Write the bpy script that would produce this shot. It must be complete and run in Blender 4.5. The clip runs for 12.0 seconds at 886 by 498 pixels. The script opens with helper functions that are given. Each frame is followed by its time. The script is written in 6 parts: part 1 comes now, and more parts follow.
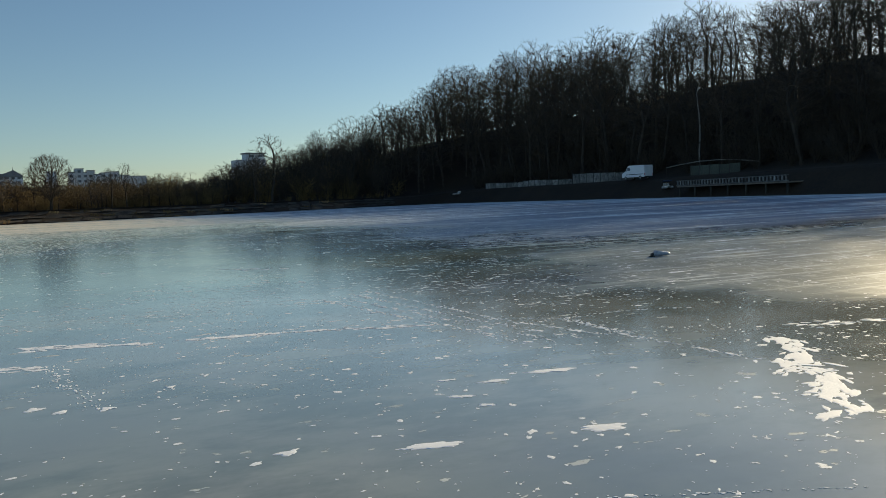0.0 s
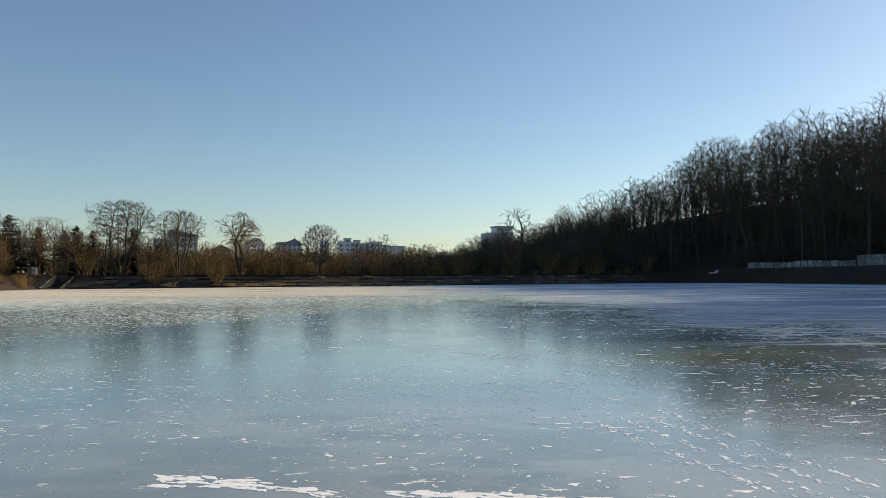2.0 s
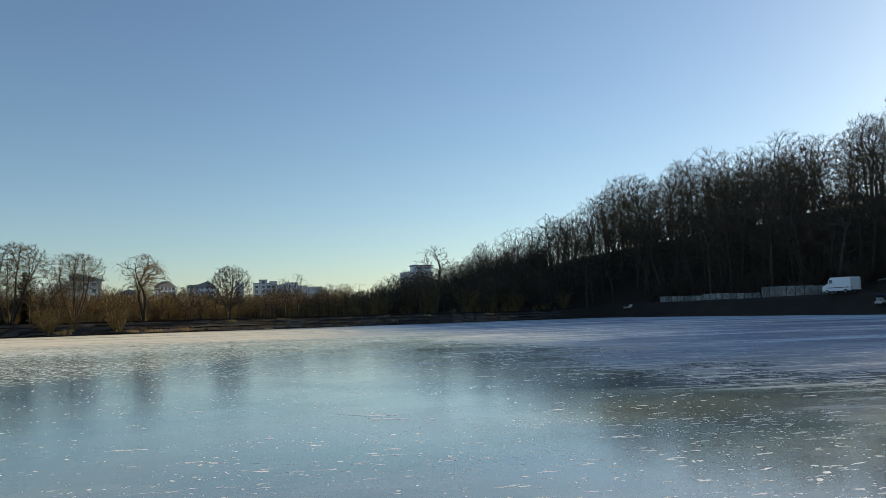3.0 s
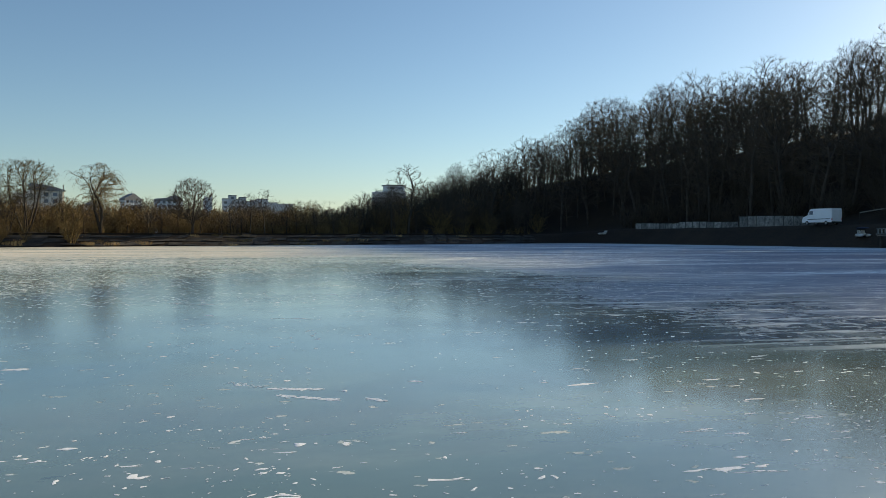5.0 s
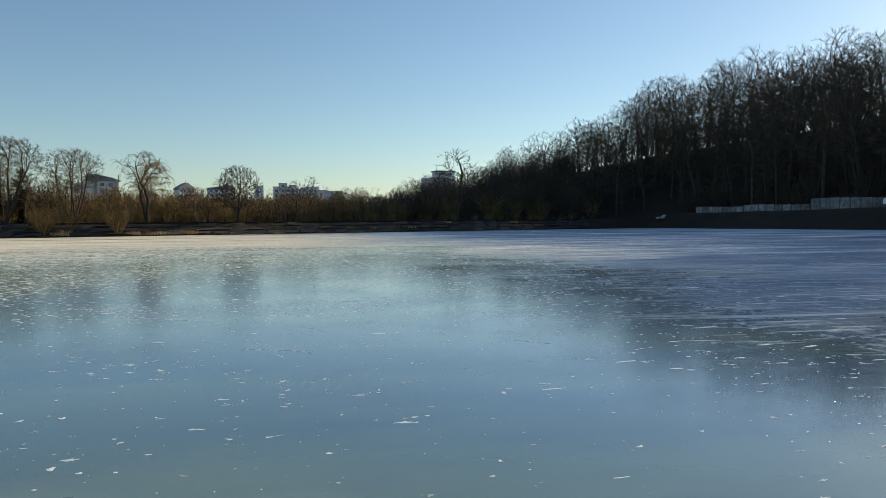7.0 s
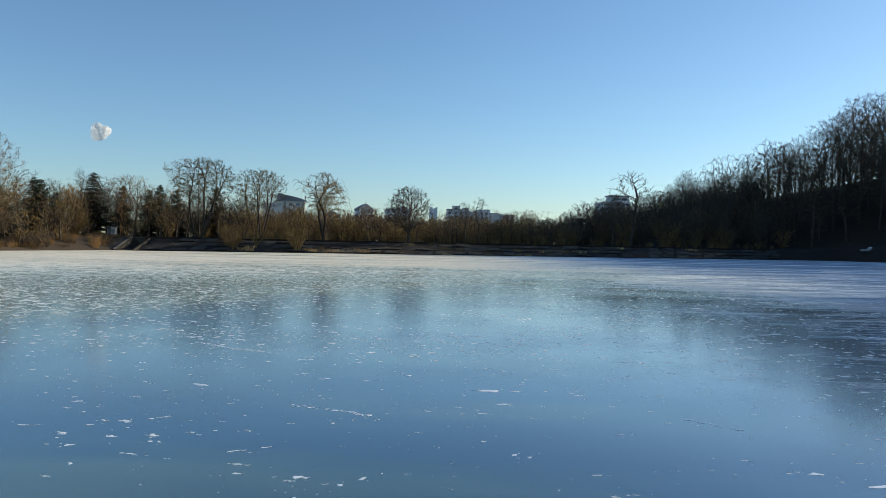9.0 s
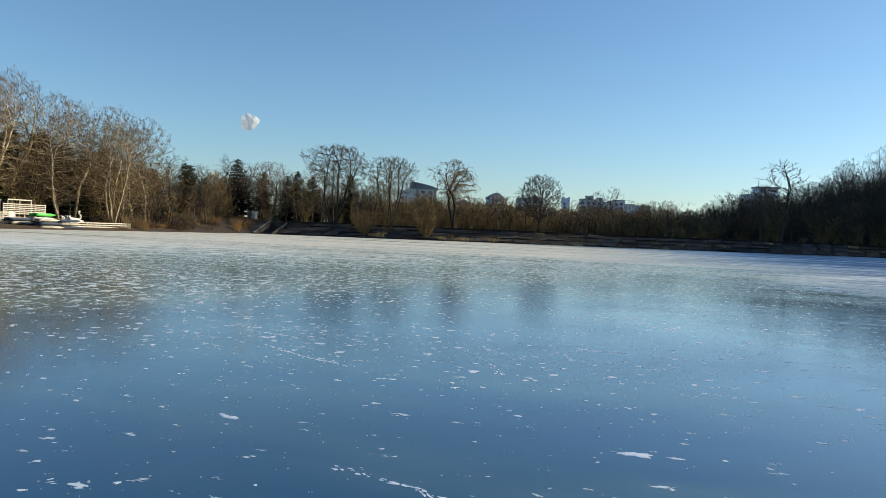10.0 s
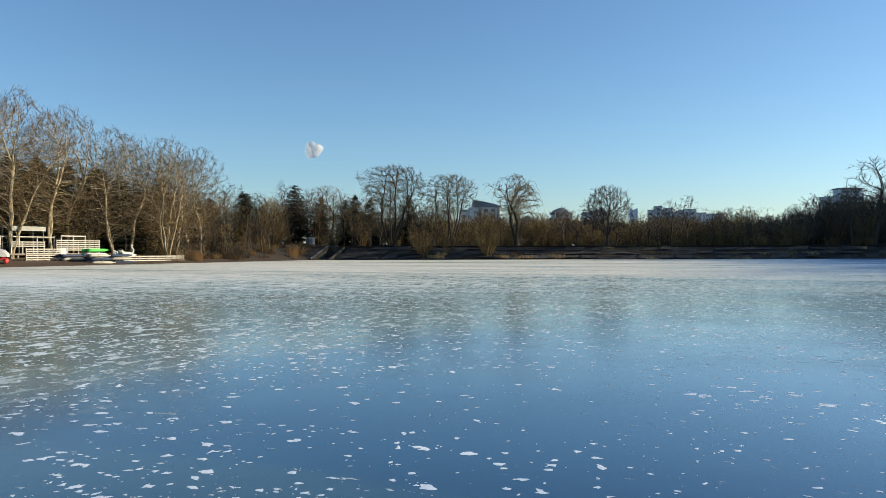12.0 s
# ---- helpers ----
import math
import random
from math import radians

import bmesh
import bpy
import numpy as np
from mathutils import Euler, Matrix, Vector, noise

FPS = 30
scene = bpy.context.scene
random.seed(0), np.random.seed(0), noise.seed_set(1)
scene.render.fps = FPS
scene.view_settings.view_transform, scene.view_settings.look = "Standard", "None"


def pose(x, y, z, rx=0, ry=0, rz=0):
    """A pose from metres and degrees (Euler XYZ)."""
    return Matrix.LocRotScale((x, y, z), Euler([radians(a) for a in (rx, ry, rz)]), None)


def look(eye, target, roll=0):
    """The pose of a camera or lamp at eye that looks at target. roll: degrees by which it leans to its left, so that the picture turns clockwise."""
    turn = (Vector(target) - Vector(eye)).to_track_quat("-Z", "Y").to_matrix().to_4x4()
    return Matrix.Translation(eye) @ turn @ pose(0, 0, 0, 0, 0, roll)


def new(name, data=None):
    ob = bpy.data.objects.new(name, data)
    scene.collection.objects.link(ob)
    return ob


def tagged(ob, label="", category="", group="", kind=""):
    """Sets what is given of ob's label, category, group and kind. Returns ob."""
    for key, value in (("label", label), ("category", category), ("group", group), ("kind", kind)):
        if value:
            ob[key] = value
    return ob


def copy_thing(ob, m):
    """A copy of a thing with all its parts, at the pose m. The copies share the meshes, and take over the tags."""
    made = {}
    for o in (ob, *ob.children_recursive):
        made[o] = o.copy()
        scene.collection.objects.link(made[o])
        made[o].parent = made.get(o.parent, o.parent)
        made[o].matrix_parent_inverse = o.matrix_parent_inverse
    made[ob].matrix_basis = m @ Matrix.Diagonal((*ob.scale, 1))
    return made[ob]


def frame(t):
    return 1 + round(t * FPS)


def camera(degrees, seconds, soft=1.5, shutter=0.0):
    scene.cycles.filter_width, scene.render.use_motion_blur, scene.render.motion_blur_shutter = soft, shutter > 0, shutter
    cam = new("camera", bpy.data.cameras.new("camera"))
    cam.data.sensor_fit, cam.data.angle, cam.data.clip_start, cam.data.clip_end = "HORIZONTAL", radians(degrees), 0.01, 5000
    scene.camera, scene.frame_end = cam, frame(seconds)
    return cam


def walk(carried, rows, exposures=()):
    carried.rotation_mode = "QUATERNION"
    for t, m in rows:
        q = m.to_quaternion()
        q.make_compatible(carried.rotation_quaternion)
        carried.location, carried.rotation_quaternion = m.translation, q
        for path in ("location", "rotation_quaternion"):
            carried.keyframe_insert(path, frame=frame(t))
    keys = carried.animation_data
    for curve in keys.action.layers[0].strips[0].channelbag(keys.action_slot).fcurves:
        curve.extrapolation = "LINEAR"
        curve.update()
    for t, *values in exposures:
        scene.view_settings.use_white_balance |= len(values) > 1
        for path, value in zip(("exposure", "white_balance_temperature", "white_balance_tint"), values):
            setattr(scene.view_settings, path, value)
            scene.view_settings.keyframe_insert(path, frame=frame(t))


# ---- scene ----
cam = camera(61.7, 12.0, soft=0.6)
PATH = [
    (0, (0.024, -29.935, 1.461), (0.7753, -28.0861, 1.3241), -2.38),
    (0.3, (0.113, -29.453, 1.485), (0.7533, -27.5654, 1.3163), -2.24),
    (0.5, (0.185, -29.125, 1.498), (0.7489, -27.2162, 1.3001), -2.16),
    (0.8, (0.323, -28.620, 1.510), (0.7910, -26.6897, 1.2744), -1.49),
    (1, (0.425, -28.278, 1.513), (0.8170, -26.3325, 1.2626), -0.89),
    (1.3, (0.561, -27.759, 1.494), (0.8066, -25.7859, 1.2744), -0.40),
    (1.5, (0.597, -27.393, 1.475), (0.7579, -25.4061, 1.3176), 0.14),
    (1.8, (0.533, -26.796, 1.459), (0.6325, -24.7983, 1.4283), -0.03),
    (2, (0.498, -26.371, 1.456), (0.6233, -24.3765, 1.5348), -0.31),
    (2.3, (0.639, -25.713, 1.493), (0.8408, -23.7355, 1.7137), -0.61),
    (2.5, (0.823, -25.276, 1.528), (1.0902, -23.3156, 1.8213), -1.07),
    (2.8, (1.112, -24.645, 1.549), (1.3847, -22.6830, 1.8286), -0.21),
    (3, (1.308, -24.241, 1.550), (1.6485, -22.2782, 1.7301), -1.63),
    (3.3, (1.608, -23.654, 1.548), (2.0363, -21.7011, 1.5905), -4.10),
    (3.5, (1.798, -23.258, 1.545), (2.2514, -21.3100, 1.5844), -3.79),
    (3.7, (1.961, -22.842, 1.540), (2.3848, -20.8883, 1.6055), -1.73),
    (5.3, (2.352, -18.922, 1.488), (2.7433, -16.9609, 1.4355), 0.56),
    (5.5, (2.497, -18.460, 1.486), (2.7305, -16.4747, 1.4247), 1.40),
    (5.8, (2.603, -17.749, 1.447), (2.6573, -15.7515, 1.3606), 1.87),
    (6, (2.625, -17.259, 1.428), (2.6466, -15.2620, 1.3194), 1.75),
    (6.3, (2.677, -16.515, 1.430), (2.7746, -14.5227, 1.2912), 0.37),
    (6.5, (2.757, -16.039, 1.437), (2.9436, -14.0525, 1.2973), -0.66),
    (6.8, (2.963, -15.387, 1.498), (3.2524, -13.4112, 1.3939), -1.14),
    (7, (3.108, -14.993, 1.527), (3.3851, -13.0131, 1.4588), -0.56),
    (7.3, (3.271, -14.448, 1.516), (3.3850, -12.4516, 1.5007), 1.31),
    (7.5, (3.362, -14.104, 1.501), (3.3264, -12.1043, 1.5026), 2.77),
    (7.7, (3.455, -13.775, 1.487), (3.2632, -11.7837, 1.4847), 3.60),
    (9.3, (3.882, -11.519, 1.441), (3.6875, -9.5290, 1.4360), 0.39),
    (9.5, (3.906, -11.018, 1.462), (3.6267, -9.0381, 1.4650), 1.41),
    (9.8, (3.796, -10.245, 1.438), (3.3572, -8.2937, 1.4192), 2.30),
    (10, (3.638, -9.719, 1.425), (3.1129, -7.7895, 1.3801), 2.33),
    (10.3, (3.365, -8.899, 1.434), (2.7758, -6.9883, 1.3748), 1.23),
    (10.5, (3.221, -8.340, 1.447), (2.6250, -6.4318, 1.3984), 0.05),
    (10.8, (3.122, -7.503, 1.474), (2.5688, -5.5811, 1.4704), -1.11),
    (11, (3.079, -6.955, 1.495), (2.5439, -5.0284, 1.5190), -1.27),
    (11.3, (2.966, -6.162, 1.522), (2.4127, -4.2406, 1.5643), -1.08),
    (11.5, (2.878, -5.658, 1.529), (2.3021, -3.7432, 1.5687), -0.61),
    (11.8, (2.763, -4.941, 1.519), (2.1200, -3.0467, 1.5364), -0.08),
    (12, (2.694, -4.476, 1.505), (1.9988, -2.6010, 1.5082), -0.10),
]
EXPOSURE = [(0, 0.1, 7400, 5), (0.5, 0.3, 8300, 11), (1.0, 0.47, 8800, 12), (1.5, 0.53, 8600, 12), (2.2, 0.56, 7600, 10), (3.5, 0.5, 7650, 8), (5.5, 0.5, 7450, 7), (6.5, 0.66, 7700, 8), (7.1, 0.56, 7550, 7), (7.6, 0.57, 6950, 5), (9.5, 0.61, 6500, 6), (10.1, 0.62, 6470, 6), (10.5, 0.71, 6250, 5), (10.9, 0.64, 6430, 6), (12, 0.65, 6400, 6)]
walk(cam, [(t, look(eye, target, roll)) for t, eye, target, roll in PATH], EXPOSURE)

# ---------------------------------------------------------------- light
SUN_AZ, SUN_EL = 62.0, 17.5          # degrees right of +y, degrees above the horizon
world = bpy.data.worlds.new("winter_sky")
scene.world = world
world.use_nodes = True
wn = world.node_tree.nodes
sky = wn.new("ShaderNodeTexSky")
sky.sky_type = "NISHITA"
sky.sun_disc = False
sky.sun_elevation = radians(SUN_EL)
sky.sun_rotation = radians(SUN_AZ)
sky.altitude = 0
sky.air_density, sky.dust_density, sky.ozone_density = 1.02, 0.4, 4.4
wn["Background"].inputs["Strength"].default_value = 0.105
world.node_tree.links.new(sky.outputs[0], wn["Background"].inputs["Color"])

sun_data = bpy.data.lights.new("sun", "SUN")
sun_data.energy, sun_data.angle, sun_data.color = 4.9, radians(0.6), (1.0, 0.86, 0.64)
sun = new("sun", sun_data)
_a, _e = radians(SUN_AZ), radians(SUN_EL)
SUN_DIR = Vector((math.sin(_a) * math.cos(_e), math.cos(_a) * math.cos(_e), math.sin(_e)))
sun.matrix_world = look(SUN_DIR * 200, (0, 0, 0))


# ---------------------------------------------------------------- materials
def material(name, dark, light, rough=0.8, coarse=0.6, fine=12.0, bump=0.3, metal=0.0, vary=0.0, world_space=False, stretch=(1, 1, 1)):
    """Two colours mixed by a coarse and a fine noise, with a bump from the fine one; vary: lightness by the object."""
    m = bpy.data.materials.new(name)
    m.use_nodes = True
    nt = m.node_tree
    n, link = nt.nodes, nt.links.new
    p = n["Principled BSDF"]
    p.inputs["Roughness"].default_value, p.inputs["Metallic"].default_value = rough, metal
    co = n.new("ShaderNodeNewGeometry" if world_space else "ShaderNodeTexCoord")
    mapping = n.new("ShaderNodeMapping")
    mapping.inputs["Scale"].default_value = stretch
    link(co.outputs["Position" if world_space else "Object"], mapping.inputs["Vector"])
    a, b = n.new("ShaderNodeTexNoise"), n.new("ShaderNodeTexNoise")
    a.inputs["Scale"].default_value, b.inputs["Scale"].default_value = coarse, fine
    a.inputs["Detail"].default_value, b.inputs["Detail"].default_value = 4, 5
    for t in (a, b):
        link(mapping.outputs[0], t.inputs["Vector"])
    add = n.new("ShaderNodeMath")
    add.operation = "ADD"
    link(a.outputs["Fac"], add.inputs[0])
    link(b.outputs["Fac"], add.inputs[1])
    ramp = n.new("ShaderNodeValToRGB")
    ramp.color_ramp.elements[0].position, ramp.color_ramp.elements[1].position = 0.36, 0.64
    ramp.color_ramp.elements[0].color, ramp.color_ramp.elements[1].color = (*dark, 1), (*light, 1)
    half = n.new("ShaderNodeMath")
    half.operation = "MULTIPLY"
    half.inputs[1].default_value = 0.5
    link(add.outputs[0], half.inputs[0])
    link(half.outputs[0], ramp.inputs["Fac"])
    colour = ramp.outputs["Color"]
    if vary:
        info, hsv = n.new("ShaderNodeObjectInfo"), n.new("ShaderNodeHueSaturation")
        span = n.new("ShaderNodeMapRange")
        span.inputs["To Min"].default_value, span.inputs["To Max"].default_value = 1 - vary, 1 + vary
        link(info.outputs["Random"], span.inputs["Value"])
        link(span.outputs[0], hsv.inputs["Value"])
        link(colour, hsv.inputs["Color"])
        colour = hsv.outputs["Color"]
    link(colour, p.inputs["Base Color"])
    if bump:
        bn = n.new("ShaderNodeBump")
        bn.inputs["Strength"].default_value, bn.inputs["Distance"].default_value = bump, 0.02
        link(b.outputs["Fac"], bn.inputs["Height"])
        link(bn.outputs[0], p.inputs["Normal"])
    return m


def ice_material():
    """Wind-polished grey lake ice: cloudy and clear areas, pale frost flecks that thicken towards the far and western shore."""
    m = bpy.data.materials.new("lake_ice")
    m.use_nodes = True
    nt = m.node_tree
    n, link = nt.nodes, nt.links.new
    p = n["Principled BSDF"]
    geo = n.new("ShaderNodeNewGeometry")

    def noise_at(scale, detail=4, rough=0.55, stretch=(1, 1, 1), turn=0.0):
        mp, t = n.new("ShaderNodeMapping"), n.new("ShaderNodeTexNoise")
        mp.inputs["Scale"].default_value = stretch
        mp.inputs["Rotation"].default_value = (0, 0, turn)
        t.inputs["Scale"].default_value, t.inputs["Detail"].default_value, t.inputs["Roughness"].default_value = scale, detail, rough
        link(geo.outputs["Position"], mp.inputs["Vector"])
        link(mp.outputs[0], t.inputs["Vector"])
        return t.outputs["Fac"]

    def ranged(value, a, b, lo=0.0, hi=1.0):
        r = n.new("ShaderNodeMapRange")
        r.interpolation_type = "SMOOTHSTEP"
        for key, v in (("From Min", a), ("From Max", b), ("To Min", lo), ("To Max", hi)):
            r.inputs[key].default_value = v
        link(value, r.inputs["Value"])
        return r.outputs[0]

    def calc(op, a, b):
        c = n.new("ShaderNodeMath")
        c.operation = op
        for k, v in enumerate((a, b)):
            if isinstance(v, (int, float)):
                c.inputs[k].default_value = v
            else:
                link(v, c.inputs[k])
        return c.outputs[0]

    def blend(fac, a, b):
        x = n.new("ShaderNodeMix")
        x.data_type = "RGBA"
        link(fac, x.inputs["Factor"])
        for key, v in ((6, a), (7, b)):
            if isinstance(v, tuple):
                x.inputs[key].default_value = (*v, 1)
            else:
                link(v, x.inputs[key])
        return x.outputs[2]

    sep = n.new("ShaderNodeSeparateXYZ")
    link(geo.outputs["Position"], sep.inputs[0])
    # edges of the clear ice wander by a few metres
    wander_x = calc("ADD", sep.outputs["X"], calc("MULTIPLY", calc("SUBTRACT", noise_at(0.13, 4, 0.6), 0.5), 20.0))
    wander_y = calc("ADD", sep.outputs["Y"], calc("MULTIPLY", calc("SUBTRACT", noise_at(0.17, 4, 0.6, (1, 1, 1), 1.0), 0.5), 9.0))
    south = ranged(wander_y, -7.0, -14.0)
    east = calc("MULTIPLY", ranged(wander_x, 5.5, 11.0), ranged(wander_y, -9.0, -17.0))
    # the western cloudiness also carries the olive reflection of the trees as colour
    west = ranged(calc("SUBTRACT", wander_y, calc("MULTIPLY", sep.outputs["X"], 2.5)), 3.0, 22.0)
    cloudy = ranged(calc("ADD", noise_at(0.09, 5), calc("MAXIMUM", calc("MAXIMUM", calc("MULTIPLY", south, 0.39), calc("MULTIPLY", east, 0.4)), calc("MULTIPLY", west, 0.52))), 0.62, 0.93)
    swirl = ranged(noise_at(1.1, 6, 0.65), 0.35, 0.7)
    base = blend(cloudy, CLEAR_ICE, blend(calc("MAXIMUM", ranged(sep.outputs["Y"], -15.0, -19.0), east), CLOUDY_ICE, (0.325, 0.333, 0.285)))
    base = blend(calc("MULTIPLY", calc("MULTIPLY", swirl, cloudy), 0.4), base, (0.37, 0.4, 0.32))
    blotch = ranged(noise_at(0.6, 6, 0.7, (0.7, 1.2, 1), 0.4), 0.43, 0.6)
    base = blend(calc("MULTIPLY", calc("MULTIPLY", blotch, cloudy), 0.75), base, (0.15, 0.175, 0.145))
    # frost flecks: fine and broad, in drifts
    drift = noise_at(0.16, 3)
    shore = ranged(calc("ADD", sep.outputs["Y"], calc("MULTIPLY", sep.outputs["X"], -0.9)), -5.0, 90.0)
    shore = calc("MAXIMUM", shore, calc("MULTIPLY", ranged(sep.outputs["Y"], 0.0, 90.0), 0.8))
    shore = calc("MAXIMUM", shore, calc("MULTIPLY", ranged(sep.outputs["X"], 8.0, 50.0), 0.2))
    north = ranged(sep.outputs["Y"], -5.0, 75.0)
    limit = calc("SUBTRACT", calc("SUBTRACT", 0.735, calc("MULTIPLY", north, 0.12)), calc("ADD", calc("MULTIPLY", drift, 0.16), calc("MULTIPLY", shore, 0.17)))
    fleck = noise_at(5.0, 4, 0.62, (0.65, 1.25, 1), 0.3)
    fine = noise_at(15.0, 3, 0.6, (0.7, 1.2, 1))
    f1 = ranged(calc("SUBTRACT", fleck, limit), 0.0, 0.03)
    f2 = ranged(calc("SUBTRACT", fine, calc("ADD", limit, 0.06)), 0.0, 0.03)
    streak = noise_at(0.5, 5, 0.62, (0.3, 1.6, 1), 0.12)
    f3 = ranged(calc("SUBTRACT", streak, calc("ADD", limit, 0.01)), 0.0, 0.05)
    frost = calc("MAXIMUM", calc("MAXIMUM", f1, f2), calc("MULTIPLY", f3, ranged(sep.outputs["Y"], 2.0, 14.0, 0.0, 0.8)))
    frost = calc("MAXIMUM", frost, calc("MULTIPLY", shore, ranged(noise_at(0.3, 6, 0.72, (0.3, 1.7, 1), 0.15), 0.4, 0.62, 0.08, 0.72)))
    band = ranged(noise_at(0.055, 5, 0.6, (0.3, 1.0, 1), 0.42), 0.4, 0.6, 0.4, 1.0)
    lines = ranged(noise_at(0.11, 6, 0.68, (0.3, 1.2, 1), 0.2), 0.36, 0.56, 0.45, 1.0)
    frost = calc("MULTIPLY", calc("MULTIPLY", frost, band), lines)
    # wind-blown frost bars over the eastern and northern ice
    bars = ranged(noise_at(0.32, 6, 0.74, (0.42, 1.2, 1), 0.1), 0.4, 0.6, 0.12, 1.0)
    reach = calc("MAXIMUM", ranged(sep.outputs["Y"], 26.0, 72.0), calc("MULTIPLY", ranged(wander_x, 8.0, 20.0), 0.16))
    grains = ranged(noise_at(3.0, 5, 0.75, (0.9, 0.25, 1), 0.3), 0.36, 0.56, 0.35, 1.0)
    frost = calc("MAXIMUM", frost, calc("MULTIPLY", calc("MULTIPLY", bars, grains), reach))
    # scattered crust patches, ten to forty centimetres wide
    crust = ranged(noise_at(4.5, 5, 0.68, (0.9, 0.45, 1), 0.4), 0.54, 0.59, 0.0, 0.95)
    where = calc("MAXIMUM", calc("MULTIPLY", ranged(sep.outputs["Y"], 12.0, 45.0), 0.6), calc("MULTIPLY", ranged(wander_x, 7.0, 14.0), 0.4))
    where = calc("MAXIMUM", where, calc("MULTIPLY", west, 0.8))
    where = calc("MULTIPLY", where, ranged(noise_at(0.12, 3), 0.35, 0.6, 0.35, 1.0))
    frost = calc("MAXIMUM", frost, calc("MULTIPLY", crust, where))
    # long thin wind streaks over the eastern and far ice
    thin = ranged(noise_at(2.3, 6, 0.75, (0.16, 1.3, 1), 0.12), 0.535, 0.6, 0.0, 0.85)
    long_thin = ranged(noise_at(0.7, 5, 0.7, (0.05, 1.6, 1), 0.1), 0.56, 0.62, 0.0, 0.9)
    far_thin = ranged(noise_at(0.85, 5, 0.72, (0.14, 0.75, 1), 0.16), 0.43, 0.55, 0.04, 1.0)
    far_thin = calc("MULTIPLY", far_thin, ranged(noise_at(2.6, 4, 0.7, (0.9, 0.2, 1), 0.3), 0.36, 0.56, 0.35, 1.0))
    far_thin = calc("MULTIPLY", far_thin, ranged(calc("ADD", sep.outputs["X"], calc("MULTIPLY", sep.outputs["Y"], 0.6)), 12.0, 30.0))
    thin = calc("MAXIMUM", calc("MAXIMUM", thin, far_thin), long_thin)
    lanes = calc("MAXIMUM", ranged(wander_x, 6.0, 16.0), calc("MULTIPLY", ranged(sep.outputs["Y"], 15.0, 50.0), 0.8))
    frost = calc("MAXIMUM", frost, calc("MULTIPLY", thin, lanes))
    # the frosted belt along the far shore, with a torn southern edge
    edge = calc("ADD", calc("SUBTRACT", sep.outputs["Y"], calc("MULTIPLY", calc("MINIMUM", sep.outputs["X"], 26.0), 0.85)), calc("MULTIPLY", noise_at(0.09, 6, 0.7, (0.35, 1.2, 1), 0.5), 26.0))
    belt = calc("MULTIPLY", ranged(edge, 18.0, 78.0), ranged(noise_at(0.2, 6, 0.72, (0.1, 1.3, 1), 0.3), 0.3, 0.56, 0.6, 1.0))
    grit = calc("ADD", noise_at(2.0, 5, 0.74, (1.0, 0.22, 1), 0.45), calc("MULTIPLY", belt, 0.245))
    frost = calc("MAXIMUM", frost, calc("MULTIPLY", ranged(grit, 0.58, 0.74), ranged(belt, 0.02, 0.5, 0.0, 0.95)))
    # rime along the eastern shore
    rime = calc("MULTIPLY", ranged(wander_x, 38.0, 64.0, 0.0, 0.95), ranged(noise_at(0.3, 6, 0.72, (0.12, 0.6, 1), 0.12), 0.38, 0.54, 0.22, 1.0))
    frost = calc("MAXIMUM", frost, rime)
    # dark swept lanes through the far frost
    swept = ranged(noise_at(0.16, 5, 0.7, (0.1, 1.3, 1), 0.2), 0.38, 0.52, 0.8, 0.0)
    swept = calc("MULTIPLY", calc("MULTIPLY", swept, ranged(sep.outputs["Y"], 18.0, 45.0)), ranged(sep.outputs["X"], 48.0, 18.0, 0.6, 1.0))
    frost = calc("MULTIPLY", frost, calc("SUBTRACT", 1.0, swept))
    # broad bare lanes between the wind-drawn frost of the eastern ice
    lane = ranged(noise_at(0.14, 6, 0.68, (0.22, 1.0, 1), -0.25), 0.45, 0.56, 0.88, 0.0)
    frost = calc("MULTIPLY", frost, calc("SUBTRACT", 1.0, calc("MULTIPLY", lane, calc("MULTIPLY", ranged(wander_x, 12.0, 24.0), ranged(wander_x, 70.0, 50.0, 0.3, 1.0)))))
    # northern frost: dusty, with sun warmth painted in, fading towards the shaded east
    dusty_sunlit = calc("MULTIPLY", ranged(sep.outputs["Y"], 6.0, 40.0), ranged(sep.outputs["X"], 22.0, -6.0))
    # small dark pits melted into the clear ice
    pits = ranged(noise_at(5.5, 3, 0.6, (0.6, 1.3, 1), 0.3), 0.685, 0.72, 0.0, 0.75)
    base = blend(calc("MULTIPLY", pits, ranged(sep.outputs["Y"], -19.0, -12.0)), base, (0.02, 0.035, 0.05))
    # dim cloudy bands inside the clear ice
    veil = ranged(noise_at(0.21, 5, 0.6, (0.35, 1.4, 1), 0.5), 0.42, 0.62, 0.0, 0.8)
    veil = calc("MULTIPLY", calc("MULTIPLY", veil, ranged(wander_y, 4.0, -8.0, 0.4, 1.0)), calc("MULTIPLY", ranged(wander_x, 14.0, 7.0), ranged(sep.outputs["Y"], -20.0, -15.0, 0.25, 1.0)))
    base = blend(veil, base, (0.105, 0.175, 0.15))
    # milky further out; the low sky's pale reflection is put into the colour
    milky_sheen = calc("MULTIPLY", ranged(wander_y, 0.0, 20.0), ranged(noise_at(0.12, 4, 0.6, (0.3, 1.2, 1), 0.2), 0.35, 0.6, 0.5, 0.9))
    milky_sheen = calc("MULTIPLY", milky_sheen, ranged(wander_x, 26.0, 10.0))
    base = blend(milky_sheen, base, (0.265, 0.335, 0.285))
